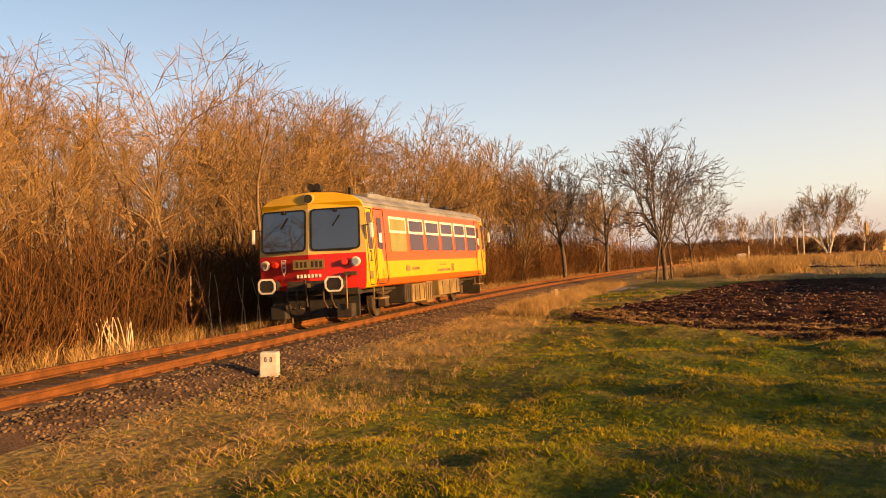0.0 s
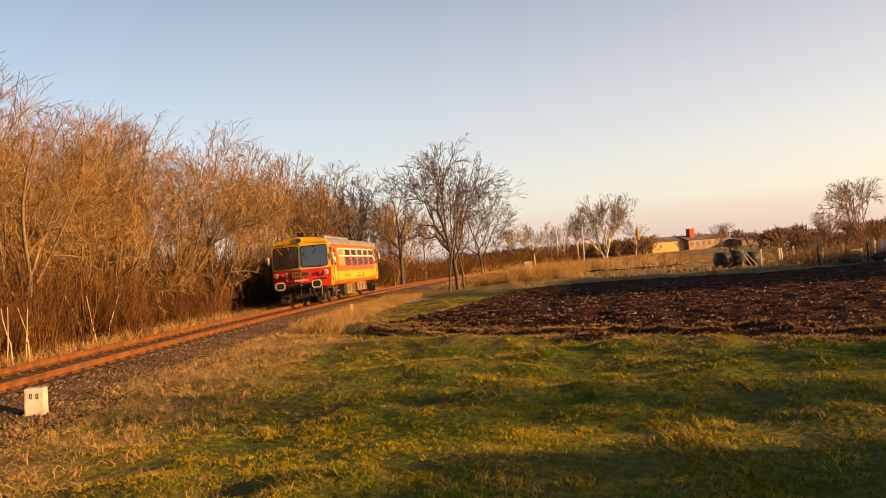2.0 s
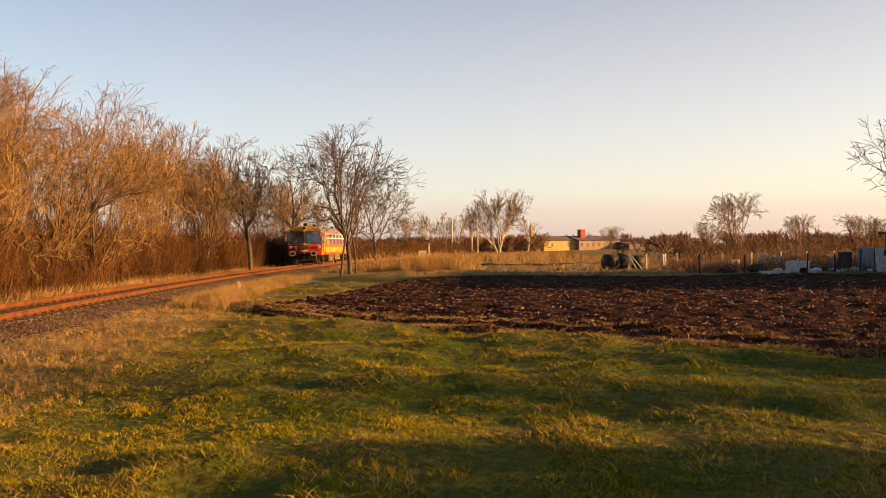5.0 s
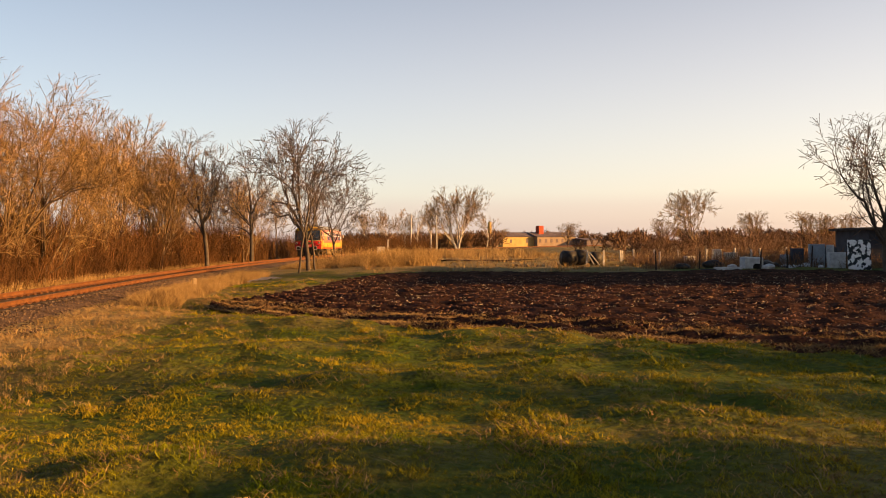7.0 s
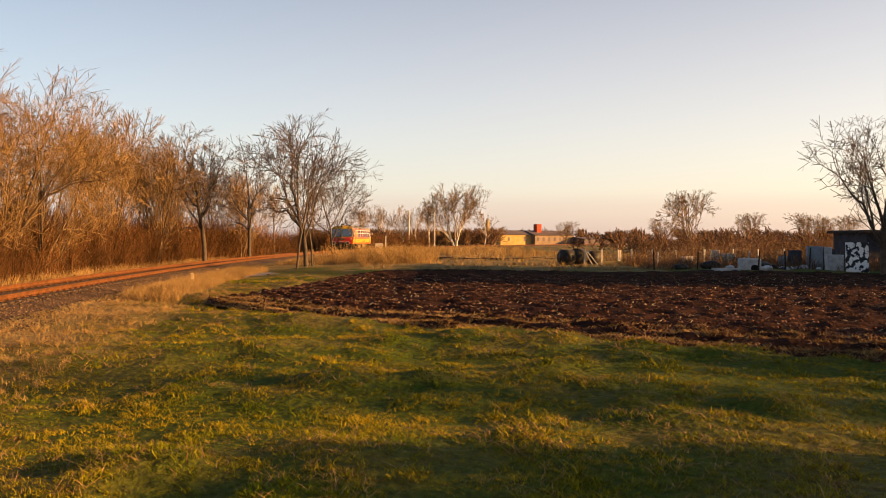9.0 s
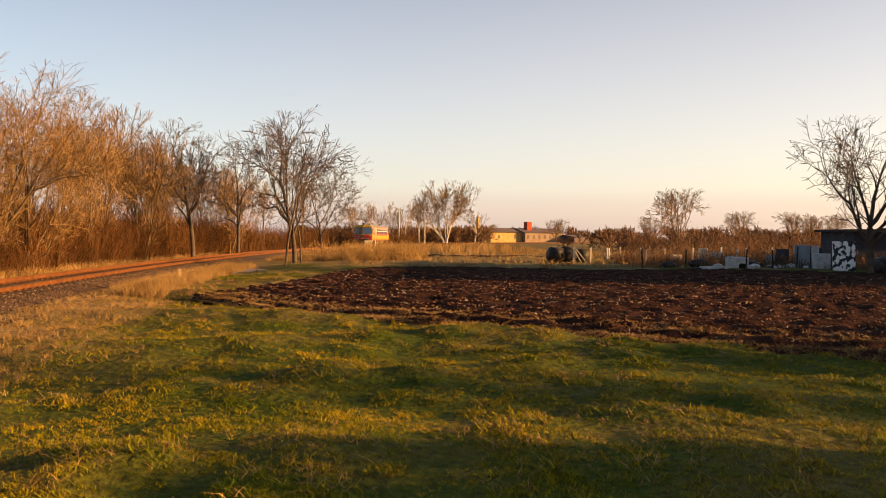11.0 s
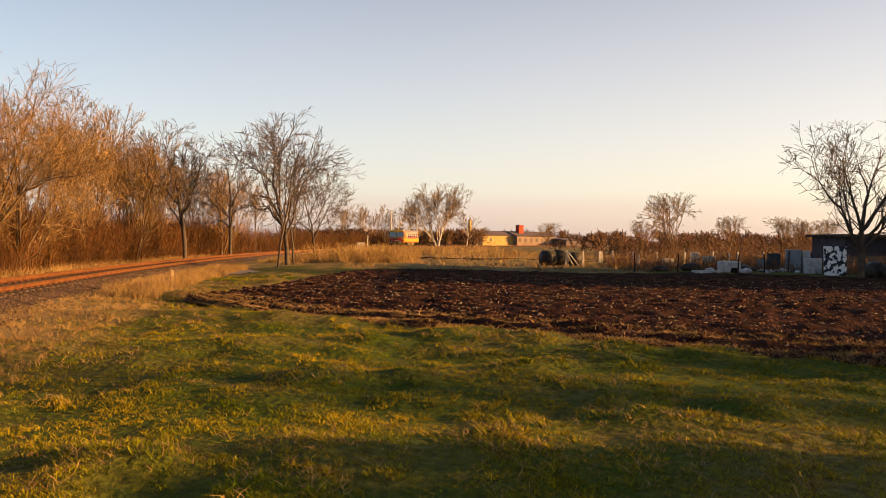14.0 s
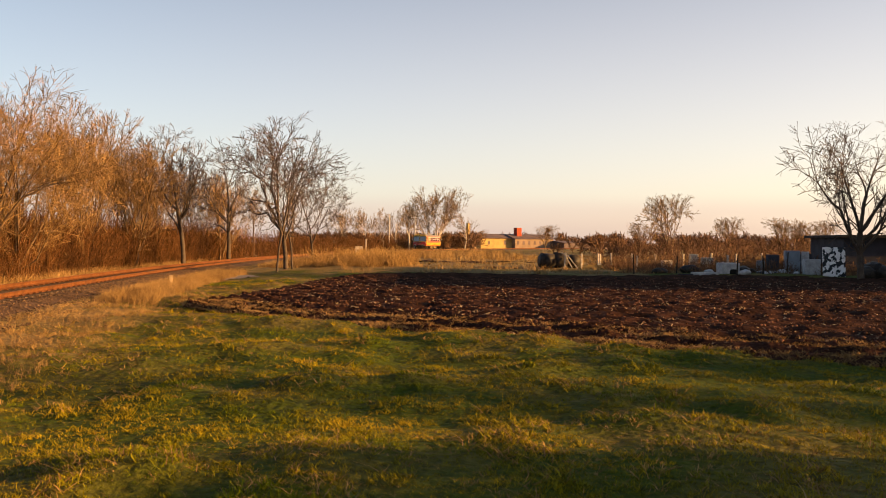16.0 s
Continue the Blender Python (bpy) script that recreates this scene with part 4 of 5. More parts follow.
stones = [stone_shape(300 + i) for i in range(6)]
cnt = 14000
s = -13 + 59 * rg.uniform(0, 1, cnt) ** 1.35
lt = np.where(rg.uniform(0, 1, cnt) < 0.35, rg.uniform(-2.0, 0.9, cnt), rg.uniform(0.85, 3.3, cnt))
h = np.interp(s, _S, _H)
x = np.interp(s, _S, _X) + lt * np.cos(h)
y = np.interp(s, _S, _Y) - lt * np.sin(h)
z = np.interp(lt, [-2.7, -2.1, -1.55, 1.55, 2.1, 3.0], [-0.03, 0.12, 0.235, 0.24, 0.12, 0.05])
scatter("ballast_stones", stones, list(zip(x, y, z + 0.005, rg.uniform(0, 6.28, cnt), rg.uniform(0.035, 0.095, cnt))), M_STONES, "loose crushed ballast stones between and beside the rails", "stones")

# kilometre stone
km = tagged(empty("kilometre_stone", pose(-9.0, 12.1, 0.03, 0, 1.5, 22)), "weathered white-painted concrete kilometre stone in dry grass", "marker stone")
b = B()
box(b, -0.155, 0.155, -0.125, 0.125, -0.15, 0.50, 0.02)
for v in b.verts:
    if v.co.z > 0.4:
        v.co.x *= 0.94
        v.co.z -= 0.02 * abs(v.co.x) / 0.15
part("block", b, M_WHITE, km)
for cx in (-0.05, 0.045):
    b = B()
    ring_plate(b, rounded(0.04, 0.085, 0.018), rounded(0.016, 0.055, 0.007), 0.004, Matrix.Translation((cx, -0.125, 0.36)) @ pose(0, 0, 0, 90))
    part("numeral", b, M_INK, km, "worn dark painted mark")

# short stake by the line
st = B()
box(st, -0.07, 0.07, -0.07, 0.07, -0.2, 0.52, 0.015)
stake = part("marker_post", st, material("weathered_post", (0.42, 0.30, 0.17), 0.9, (0.28, 0.19, 0.10), 5, 0.4, 40, 0.5))
stake.matrix_basis = pose(-11.4, 37.2, 0.0, 3, -4, 20)
tagged(stake, "short weathered stake at the foot of the railway bank", "post")


# pale saplings before the thicket
def sapling_stem(r_, hgt):
    T = Tubes()
    p = np.array([r_.normal(0, 0.35), r_.normal(0, 0.35), -0.1])
    d = np.array([r_.normal(0, 0.12), r_.normal(0, 0.12), 1.0])
    pts = [p]
    for i in range(5):
        d = d + r_.normal(0, 0.10, 3)
        d /= np.linalg.norm(d)
        pts.append(pts[-1] + d * hgt * r_.uniform(0.85, 1) / 5)
    T.add(pts, np.linspace(0.022, 0.008, 6), 5)
    return T.arrays()


M_PALESTEM = material("pale_stems", (0.52, 0.40, 0.26), 0.85, (0.38, 0.28, 0.17), 3, 0.3, 30, vary=0.2, island=True)
for i, (s, lt, hgt, k) in enumerate(((1.4, -3.6, 2.1, 4), (3.0, -3.4, 1.9, 4), (-3.2, -3.7, 1.1, 9), (-2.6, -3.9, 0.9, 7), (9, -4.0, 2.2, 3))):
    x, y, h = line(s, lt)
    r_ = np.random.default_rng(400 + i)
    sp = empty("sapling", pose(x, y, 0.05, 0, 0, 40 * i))
    for j in range(k):
        v, f = sapling_stem(r_, hgt)
        mesh_ob("stem", v, f, M_PALESTEM, sp)
    tagged(sp, "pale leafless sapling stems in front of the thicket", "shrub", "saplings by the line")


# ---- grass ----
def tuft(seed, blades, hgt, spread, width, lean=0.45):
    r_ = np.random.default_rng(seed)
    V, F = [], []
    for k in range(blades):
        a, q = r_.uniform(0, 6.28), r_.uniform(0, spread)
        p = np.array([q * math.cos(a), q * math.sin(a), -0.01])
        t = r_.uniform(0, 6.28)
        w = np.array([math.cos(t), math.sin(t), 0]) * width
        L = hgt * r_.uniform(0.5, 1.1)
        d = np.array([r_.normal(0, lean), r_.normal(0, lean), 1.0])
        mid = p + d * L * 0.55
        tip = mid + (d + np.array([r_.normal(0, lean), r_.normal(0, lean), -0.25])) * L * 0.45
        n = len(V)
        V += [p - w, p + w, mid + w * 0.7, mid - w * 0.7, tip + w * 0.12, tip - w * 0.12]
        F += [(n, n + 1, n + 2, n + 3), (n + 3, n + 2, n + 4, n + 5)]
    return np.array(V), np.array(F)


def turf(count, seed, want):
    """Random spots over the near meadow, thinning with distance, kept where want says."""
    r_ = np.random.default_rng(seed)
    d = 4.5 + 42 * r_.uniform(0, 1, count) ** 1.75
    a = radians(0) + r_.uniform(-0.95, 0.52, count)
    x, y = d * np.sin(a), d * np.cos(a)
    lat, al = lateral(x, y)
    ok = want(x, y, lat, r_.uniform(0, 1, count)) & (lat > 2.6) & ~in_field(x, y)
    x, y, d = x[ok], y[ok], d[ok]
    k = r_.uniform(0.6, 1.25, len(x)) * np.interp(d, [4, 12, 30], [0.8, 1.05, 1.5]) * np.clip(0.85 + 0.45 * bumps(x, y, 3) + 0.2 * bumps(x, y, 2), 0.45, 1.3)
    return list(zip(x, y, ground_z(x, y), r_.uniform(0, 6.28, len(x)), k))


greens = [tuft(500 + i, 8, 0.046, 0.09, 0.0040, 0.8) for i in range(5)]
scatter("grass", greens, turf(74000, 71, lambda x, y, lat, u: u > dryness(x, y) * 1.1), M_BLADE, "short green meadow grass", "grass")
leafy = [tuft(510 + i, 12, 0.072, 0.07, 0.0058, 0.75) for i in range(4)]
scatter("grass_tufts", leafy, turf(11000, 78, lambda x, y, lat, u: u > dryness(x, y) * 1.6 + 0.1), M_BLADE, "scattered taller tufts of green grass", "grass")
drys = [tuft(520 + i, 7, 0.085, 0.10, 0.0044, 0.9) for i in range(5)]
scatter("dry_grass", drys, turf(52000, 72, lambda x, y, lat, u: u < dryness(x, y) - 0.06), M_STRAW, "dry straw-coloured grass near the railway", "grass")
talls = [tuft(540 + i, 12, 0.42, 0.16, 0.005, 0.38) for i in range(5)]


def verge(count, seed, s0, s1, l0, l1, k0, k1):
    return spots(count, s0, s1, l0, l1, k0, k1, seed)


scatter("tall_dry_grass", talls, verge(1900, 73, 8, 34, 2.9, 4.6, 0.6, 1.25) + verge(1500, 74, -10, 12, 2.5, 5.5, 0.15, 0.45) + verge(1000, 75, 46, 75, 3.2, 6.5, 0.7, 1.4) + verge(1600, 76, -14, 60, -4.8, -2.7, 0.7, 1.6), M_STRAW, "tall dry bents along the railway bank", "grass")
reeds = [tuft(560 + i, 14, 1.1, 0.5, 0.014, 0.22) for i in range(4)]
_r = np.random.default_rng(77)
_pl = [(x, y, 0, _r.uniform(0, 6.28), _r.uniform(0.5, 1.25)) for x, y in zip(_r.uniform(-13, 12, 900), _r.uniform(95, 195, 900)) if lateral(np.array([x]), np.array([y]))[0][0] > 5]
_pl += [(x, y, 0, _r.uniform(0, 6.28), _r.uniform(0.8, 1.5)) for x, y in zip(_r.uniform(-9, -3, 200), _r.uniform(70, 110, 200)) if lateral(np.array([x]), np.array([y]))[0][0] > 4]
scatter("reeds", reeds, _pl, M_STRAW, "straw-coloured reeds in the far meadow", "reeds")
short = [tuft(580 + i, 10, 0.30, 0.7, 0.02, 0.5) for i in range(4)]
_pl = [(x, y, 0, _r.uniform(0, 6.28), _r.uniform(0.5, 1.3)) for x, y in zip(_r.uniform(-6, 60, 3200), _r.uniform(57, 140, 3200)) if y > 57 - 0.2 * x and x < 0.52 * y + 4]
scatter("meadow_grass", short, _pl, M_STRAW, "dun winter grass in the far meadow", "grass")
# clods on the ploughed field
_n = 15000
_x, _y = _r.uniform(-9, 22, _n), 14 + 34 * _r.uniform(0, 1, _n) ** 1.2
_ok = in_field(_x, _y)
_x, _y = _x[_ok], _y[_ok]
scatter("soil_clods", stones, list(zip(_x, _y, soil_z(_x, _y) + 0.01, _r.uniform(0, 6.28, len(_x)), _r.uniform(0.03, 0.125, len(_x)))), M_CLOD, "broken clods of ploughed brown soil", "soil")
_n = 5200
_x = _r.uniform(-8.6, 15, _n)
_y = field_edge(_x) + _r.choice([0.12, 0.45, 1.45, 2.65], _n, p=[0.34, 0.26, 0.26, 0.14]) + _r.normal(0, 0.12, _n)
_ok = bumps(_x * 2.2, _y, 1) > _r.uniform(-0.9, 0.5, _n)
_x, _y = _x[_ok], _y[_ok]
_n = len(_x)
scatter("furrow_grass", drys, list(zip(_x, _y, soil_z(_x, _y) + 0.01, _r.uniform(0, 6.28, _n), _r.uniform(0.5, 1.25, _n))), M_STRAW, "dry grass turned over along the furrow", "grass")
_n = 1600
_x, _y = _r.uniform(-8, 22, _n), 15 + 28 * _r.uniform(0, 1, _n)
_ok = in_field(_x, _y)
_x, _y = _x[_ok], _y[_ok]
bits = [tuft(590 + i, 3, 0.06, 0.08, 0.008, 1.6) for i in range(4)]
scatter("stubble", bits, list(zip(_x, _y, soil_z(_x, _y) + 0.02, _r.uniform(0, 6.28, len(_x)), _r.uniform(0.5, 1.3, len(_x)))), M_PALESTEM, "pale scraps of stubble turned up in the soil", "stubble")
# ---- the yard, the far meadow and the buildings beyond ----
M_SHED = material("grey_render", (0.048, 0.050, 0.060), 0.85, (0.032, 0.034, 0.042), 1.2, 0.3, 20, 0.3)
M_SHEDROOF = material("dark_roofing", (0.05, 0.045, 0.045), 0.85, (0.03, 0.028, 0.028), 2, 0.4, 20, 0.4)
M_BLUEGREY = material("blue_grey_steel", (0.22, 0.26, 0.30), 0.5, (0.15, 0.18, 0.21), 2, 0.2, 30)
M_BOARD = material("pale_board", (0.46, 0.46, 0.46), 0.7, (0.30, 0.30, 0.30), 3, 0.3, 25)
M_PEEL = material("peeling_white", (0.80, 0.80, 0.80), 0.7, (0.03, 0.035, 0.04), 3.2, 0.1, 30)
for _nd in M_PEEL.node_tree.nodes:
    if _nd.type == "MAP_RANGE" and abs(_nd.inputs[1].default_value - 0.35) < 1e-4:
        _nd.inputs[1].default_value, _nd.inputs[2].default_value = 0.50, 0.54
M_BLUESHEET = material("pale_blue_sheet", (0.42, 0.52, 0.62), 0.5, (0.30, 0.38, 0.47), 3, 0.2, 20)
M_TARP = material("black_tarp", (0.018, 0.016, 0.015), 0.5, (0.05, 0.04, 0.03), 3, 0.4, 20, 0.5)
M_POST = material("concrete_post", (0.50, 0.43, 0.34), 0.85, (0.36, 0.30, 0.23), 4, 0.3, 30, 0.3)
M_YELWALL = material("yellow_wall", (0.40, 0.27, 0.10), 0.85, (0.30, 0.20, 0.08), 0.6, 0.2, 10)
M_PALEWALL = material("pale_wall", (0.24, 0.17, 0.12), 0.85, (0.18, 0.13, 0.09), 0.5, 0.2, 10)
M_TILE = material("brown_roof", (0.15, 0.11, 0.105), 0.85, (0.10, 0.075, 0.07), 0.5, 0.3, 8)
M_BRICK = material("red_brick", (0.33, 0.07, 0.035), 0.85, (0.25, 0.05, 0.03), 1, 0.3, 12)
M_PIT = material("dark_opening", (0.012, 0.011, 0.010), 0.9)

shed = tagged(empty("shed", pose(29.2, 64.5, 0.0, 0, 0, -4)), "long low grey rendered shed with a dark flat roof", "shed")
b = B()
box(b, 0, 30, 0, 0.25, -0.2, 2.55)
box(b, 0, 0.25, 0.25, 7, -0.2, 2.55)
box(b, 29.75, 30, 0.25, 7, -0.2, 2.55)
box(b, 0.25, 29.75, 6.75, 7, -0.2, 2.55)
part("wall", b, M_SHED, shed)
b = B()
box(b, -0.4, 30.4, -0.5, 7.4, 2.55, 2.75, 0.02)
part("roof", b, M_SHEDROOF, shed)
b = B()
box(b, 3.4, 4.5, -0.03, 0.02, -0.1, 1.95, 0.01)
part("door", b, M_SHEDROOF, shed)


def standing(name, w, d, h, x, y, turn, mat, label, category, lean=0.0):
    b = B()
    box(b, -w / 2, w / 2, -d / 2, d / 2, 0, h, min(0.03, d / 4))
    box(b, -w / 2 + 0.05, w / 2 - 0.05, -d / 2 - 0.012, -d / 2 + 0.004, 0.06, h - 0.06, 0.004)
    o = part(name, b, mat)
    o.matrix_basis = pose(x, y, float(ground_z(np.array([x]), np.array([y]))[0]), lean, 0, turn)
    return tagged(o, label, category)


cab = standing("steel_cabinet", 0.98, 0.5, 1.68, 23.9, 60.6, -6, M_BLUEGREY, "blue-grey steel cabinet standing in the yard", "cabinet")
standing("steel_cabinet", 0.75, 0.5, 1.35, 22.7, 60.9, 4, M_SHED, "grey steel cabinet standing in the yard", "cabinet")
standing("board", 0.5, 0.04, 1.6, 24.75, 60.4, -12, M_BOARD, "pale upright board leaning in the yard", "board", -4)
standing("freezer", 0.98, 0.6, 1.02, 24.0, 57.6, -3, M_BOARD, "white chest freezer standing in the yard", "freezer")
standing("panel", 1.35, 0.06, 1.82, 23.9, 54.0, -5, M_PEEL, "white panel with peeling dark patches by the shed", "panel", -5)
tank = tagged(empty("water_tank", pose(17.6, 54.6, 0.0, 0, 0, 8)), "white plastic tank with a cut-out side on the ground", "tank")
b = B()
box(b, -0.6, 0.6, -0.4, 0.4, 0.0, 0.86, 0.09)
part("shell", b, M_BOARD, tank)
b = B()
plate(b, rounded(0.5, 0.42, 0.16), 0.012, Matrix.Translation((0.16, -0.4, 0.26)) @ pose(0, 0, 0, 90))
part("opening", b, M_PIT, tank)
for nm, w, d, h, x, y, turn, mt in (("sheet", 1.75, 0.8, 0.07, 13.0, 52.6, 4, M_BLUESHEET), ("plank", 1.7, 0.3, 0.22, 16.0, 54.0, 3, M_BOARD), ("plank", 0.9, 0.3, 0.16, 14.7, 53.6, -8, M_SHED)):
    standing(nm, w, d, h, x, y, turn, mt, "pale discarded board lying at the field's edge", "board")
for i in range(9):
    v, f = stone_shape(700 + i)
    o = mesh_ob("rubble", v * 0.55, f, M_BOARD if i % 3 else M_SHED)
    o.matrix_basis = pose(21.0 + 0.35 * (i % 5), 58.5 + 0.3 * (i // 5), 0.1, 0, 0, 60 * i)
    tagged(o, "pale lump of rubble in the yard", "rubble", "rubble heap")
for i, (x, y, r) in enumerate(((24.6, 51.2, 0.55), (25.5, 51.0, 0.6), (25.1, 51.6, 0.75))):
    b = B()
    bmesh.ops.create_uvsphere(b, u_segments=20, v_segments=12, radius=r)
    for q in b.verts:
        q.co.z = q.co.z * 0.8 + r * 0.62
        q.co += Vector((noise.noise(q.co * 2.2), noise.noise(q.co * 2.2 + Vector((5, 1, 2))), noise.noise(q.co * 3))) * 0.14
    o = part("waste_pile", b, M_TARP, smooth=True)
    o.matrix_basis = pose(x, y, -0.05)
    tagged(o, "dark pile of yard waste beneath the walnut tree", "waste pile")

# bales under black wrap
for i, (x, y, r) in enumerate(((8.35, 71.0, 0.62), (9.35, 71.3, 0.66), (10.6, 72.4, 0.55))):
    b = B()
    cyl(b, r, 1.2, pose(0, 0, r * 0.95, 0, 90, 20), 24, bevel=0.12)
    for q in b.verts:
        q.co += Vector((0, noise.noise(q.co * 1.7), noise.noise(q.co * 1.7 + Vector((4, 4, 1))))) * 0.12
    o = part("bale", b, M_TARP, smooth=True)
    o.matrix_basis = pose(x, y, 0, 0, 0, 40 * i)
    tagged(o, "round bale in black wrap in the meadow", "bale", "wrapped bales")

# fence posts
FENCE = "concrete fence posts round the yard"
for i, (x, y, hh) in enumerate(((9.6, 69.8, 1.25), (11.0, 70.2, 1.2), (12.5, 71.0, 1.2), (12.8, 72.0, 1.15), (13.8, 72.5, 1.25), (15.6, 73.2, 1.2), (17.8, 74.0, 1.15), (20.4, 75.2, 1.2), (23.2, 76.4, 1.25), (25.6, 77.2, 1.2), (28.2, 78.0, 1.25), (14.5, 66, 1.1), (18.5, 66.5, 1.15), (21.5, 66.8, 1.2), (25, 67, 1.2))):
    b = B()
    box(b, -0.06, 0.06, -0.06, 0.06, -0.2, hh, 0.015)
    o = part("fence_post", b, M_POST)
    o.matrix_basis = pose(x, y, 0, 2 * math.sin(i * 3), 3 * math.cos(i * 5), 15 * i)
    tagged(o, "weathered pale concrete fence post in rough grass", "fence post", FENCE)
for x, turn in ((9.75, 38), (9.75, 30)):
    b = B()
    box(b, -0.045, 0.045, -0.045, 0.045, -0.1, 1.35, 0.01)
    o = part("brace", b, M_POST)
    o.matrix_basis = pose(x + (0.9 if turn > 35 else 0.55), 69.7 if turn > 35 else 70.2, 0.0, 0, -turn, 0)
    tagged(o, "slanting pale brace propping a fence post", "fence post", FENCE)
b = B()
box(b, -0.9, 0.9, -0.1, 0.1, 0.05, 0.3, 0.02)
o = part("beam", b, M_YELWALL)
o.matrix_basis = pose(11.8, 70.6, 0)
tagged(o, "yellowish timber beam lying by the fence", "beam")

# lineside block and post
b = B()
box(b, -0.5, 0.5, -0.4, 0.4, -0.1, 1.45, 0.03)
o = part("concrete_block", b, M_POST)
o.matrix_basis = pose(-11.3, 119, 0, 0, 0, 10)
tagged(o, "pale concrete block beside the railway", "block")
b = B()
cyl(b, 0.07, 2.5, pose(0, 0, 1.15), 12, bevel=0.01)
o = part("signal_post", b, M_FRAME)
o.matrix_basis = pose(-10.4, 119.5, 0)
tagged(o, "slim white post beside the railway", "post")
for x, y, hh in ((-13.0, 214, 9.0), (-6.9, 216, 8.6)):
    u = tagged(empty("utility_pole", pose(x, y, 0)), "pale concrete utility pole before the birches", "utility pole", "utility poles")
    b = B()
    cyl(b, 0.19, hh, pose(0, 0, hh / 2), 10, 0.12)
    part("pole", b, M_POST, u)
    b = B()
    box(b, -0.8, 0.8, -0.06, 0.06, hh - 0.5, hh - 0.38, 0.01)
    part("crossarm", b, M_POST, u)

# works buildings on the horizon


def hall(name, x, y, w, d, h, ridge, wall, roof, label, bays, turn=30):
    t = tagged(empty(name, pose(x, y, 0, 0, 0, turn)), label, "building")
    b = B()
    box(b, 0, w, 0, d, -0.3, h)
    part("wall", b, wall, t)
    b = B()
    v = [b.verts.new(c) for c in ((-0.5, -0.6, h), (w + 0.5, -0.6, h), (w + 0.5, d + 0.6, h), (-0.5, d + 0.6, h), (-0.5, d / 2, h + ridge), (w + 0.5, d / 2, h + ridge))]
    for q in ((0, 1, 5, 4), (2, 3, 4, 5), (0, 4, 3), (1, 2, 5), (0, 3, 2, 1)):
        b.faces.new([v[i] for i in q])
    part("roof", b, roof, t)
    for i in range(bays):
        xc = w * (i + 0.5) / bays
        b = B()
        box(b, xc - 0.45, xc + 0.45, -0.06, 0.05, 1.6, min(h - 0.8, 2.9), 0.02)
        part("window", b, M_TILE, t)
    return t


hall("works_building", 14.0, 328, 14.4, 10, 3.9, 1.7, M_YELWALL, M_TILE, "low yellow-walled works building far across the meadow", 2)
wb = hall("works_building", 27.2, 333, 18, 12, 3.8, 1.8, M_PALEWALL, M_TILE, "long pale works building with a dark roof far off", 7)
b = B()
box(b, 2.8, 5.0, 3, 5.2, 4.4, 8.0, 0.05)
part("chimney", b, M_BRICK, wb, "square red brick stack")
hall("works_building", 46, 336, 22, 12, 2.4, 0.8, M_TILE, M_TILE, "low dark works building far off", 6)
hs = hall("house", 4.5, 300, 8, 8, 3.4, 1.8, M_PALEWALL, M_TILE, "small brown house among trees far off", 3)
b = B()
box(b, 6.4, 7.2, 3, 4, 4.0, 9.0, 0.05)
part("chimney", b, M_YELWALL, hs)

# a golden clump of dead canes between the field and the line
canes = [shrub_arrays(660 + i, 2.0, 46, 5, 0.9, 0.012, 0.28) for i in range(3)]
_pl = [(x, y, 0, _r.uniform(0, 6.28), _r.uniform(0.45, 1.0)) for x, y in zip(_r.normal(-6.6, 2.0, 75), _r.normal(73, 4.0, 75)) if lateral(np.array([x]), np.array([y]))[0][0] > 4.5]
scatter("cane_clump", canes, _pl, M_STRAW, "golden clump of dead canes at the field's corner", "canes")

# clutter in the yard
M_DARKPOST = material("dark_timber", (0.045, 0.035, 0.028), 0.9, (0.025, 0.02, 0.016), 4, 0.4, 30, 0.4)
for i, (x, y, hh) in enumerate(((17.75, 53.4, 1.35), (12.2, 56.5, 1.3), (15.2, 57.5, 1.2), (20.6, 56.8, 1.3), (23.1, 59.4, 1.5))):
    b = B()
    cyl(b, 0.055, hh + 0.2, pose(0, 0, hh / 2 - 0.1), 8, 0.045, 0.008)
    o = part("stake", b, M_DARKPOST)
    o.matrix_basis = pose(x, y, 0, 2.5 * math.sin(i * 2), 2.5 * math.cos(i * 3), 0)
    tagged(o, "dark weathered timber stake among the yard clutter", "post", "timber stakes")


def sack(x, y, size, mat, label, seed):
    b = B()
    bmesh.ops.create_icosphere(b, subdivisions=3, radius=0.5)
    for q in b.verts:
        q.co = Vector((q.co.x * 1.2, q.co.y * 0.8, max(-0.2, q.co.z * 0.5) + 0.2))
        q.co += noise.noise_vector(q.co * 2.6 + Vector((seed, 0, 0))) * 0.09
    o = part("sack", b, mat, smooth=True)
    o.matrix_basis = pose(x, y, float(ground_z(np.array([x]), np.array([y]))[0]) - 0.02, 0, 0, 47 * seed) @ Matrix.Scale(size, 4)
    tagged(o, label, "sack", "sacks in the yard")


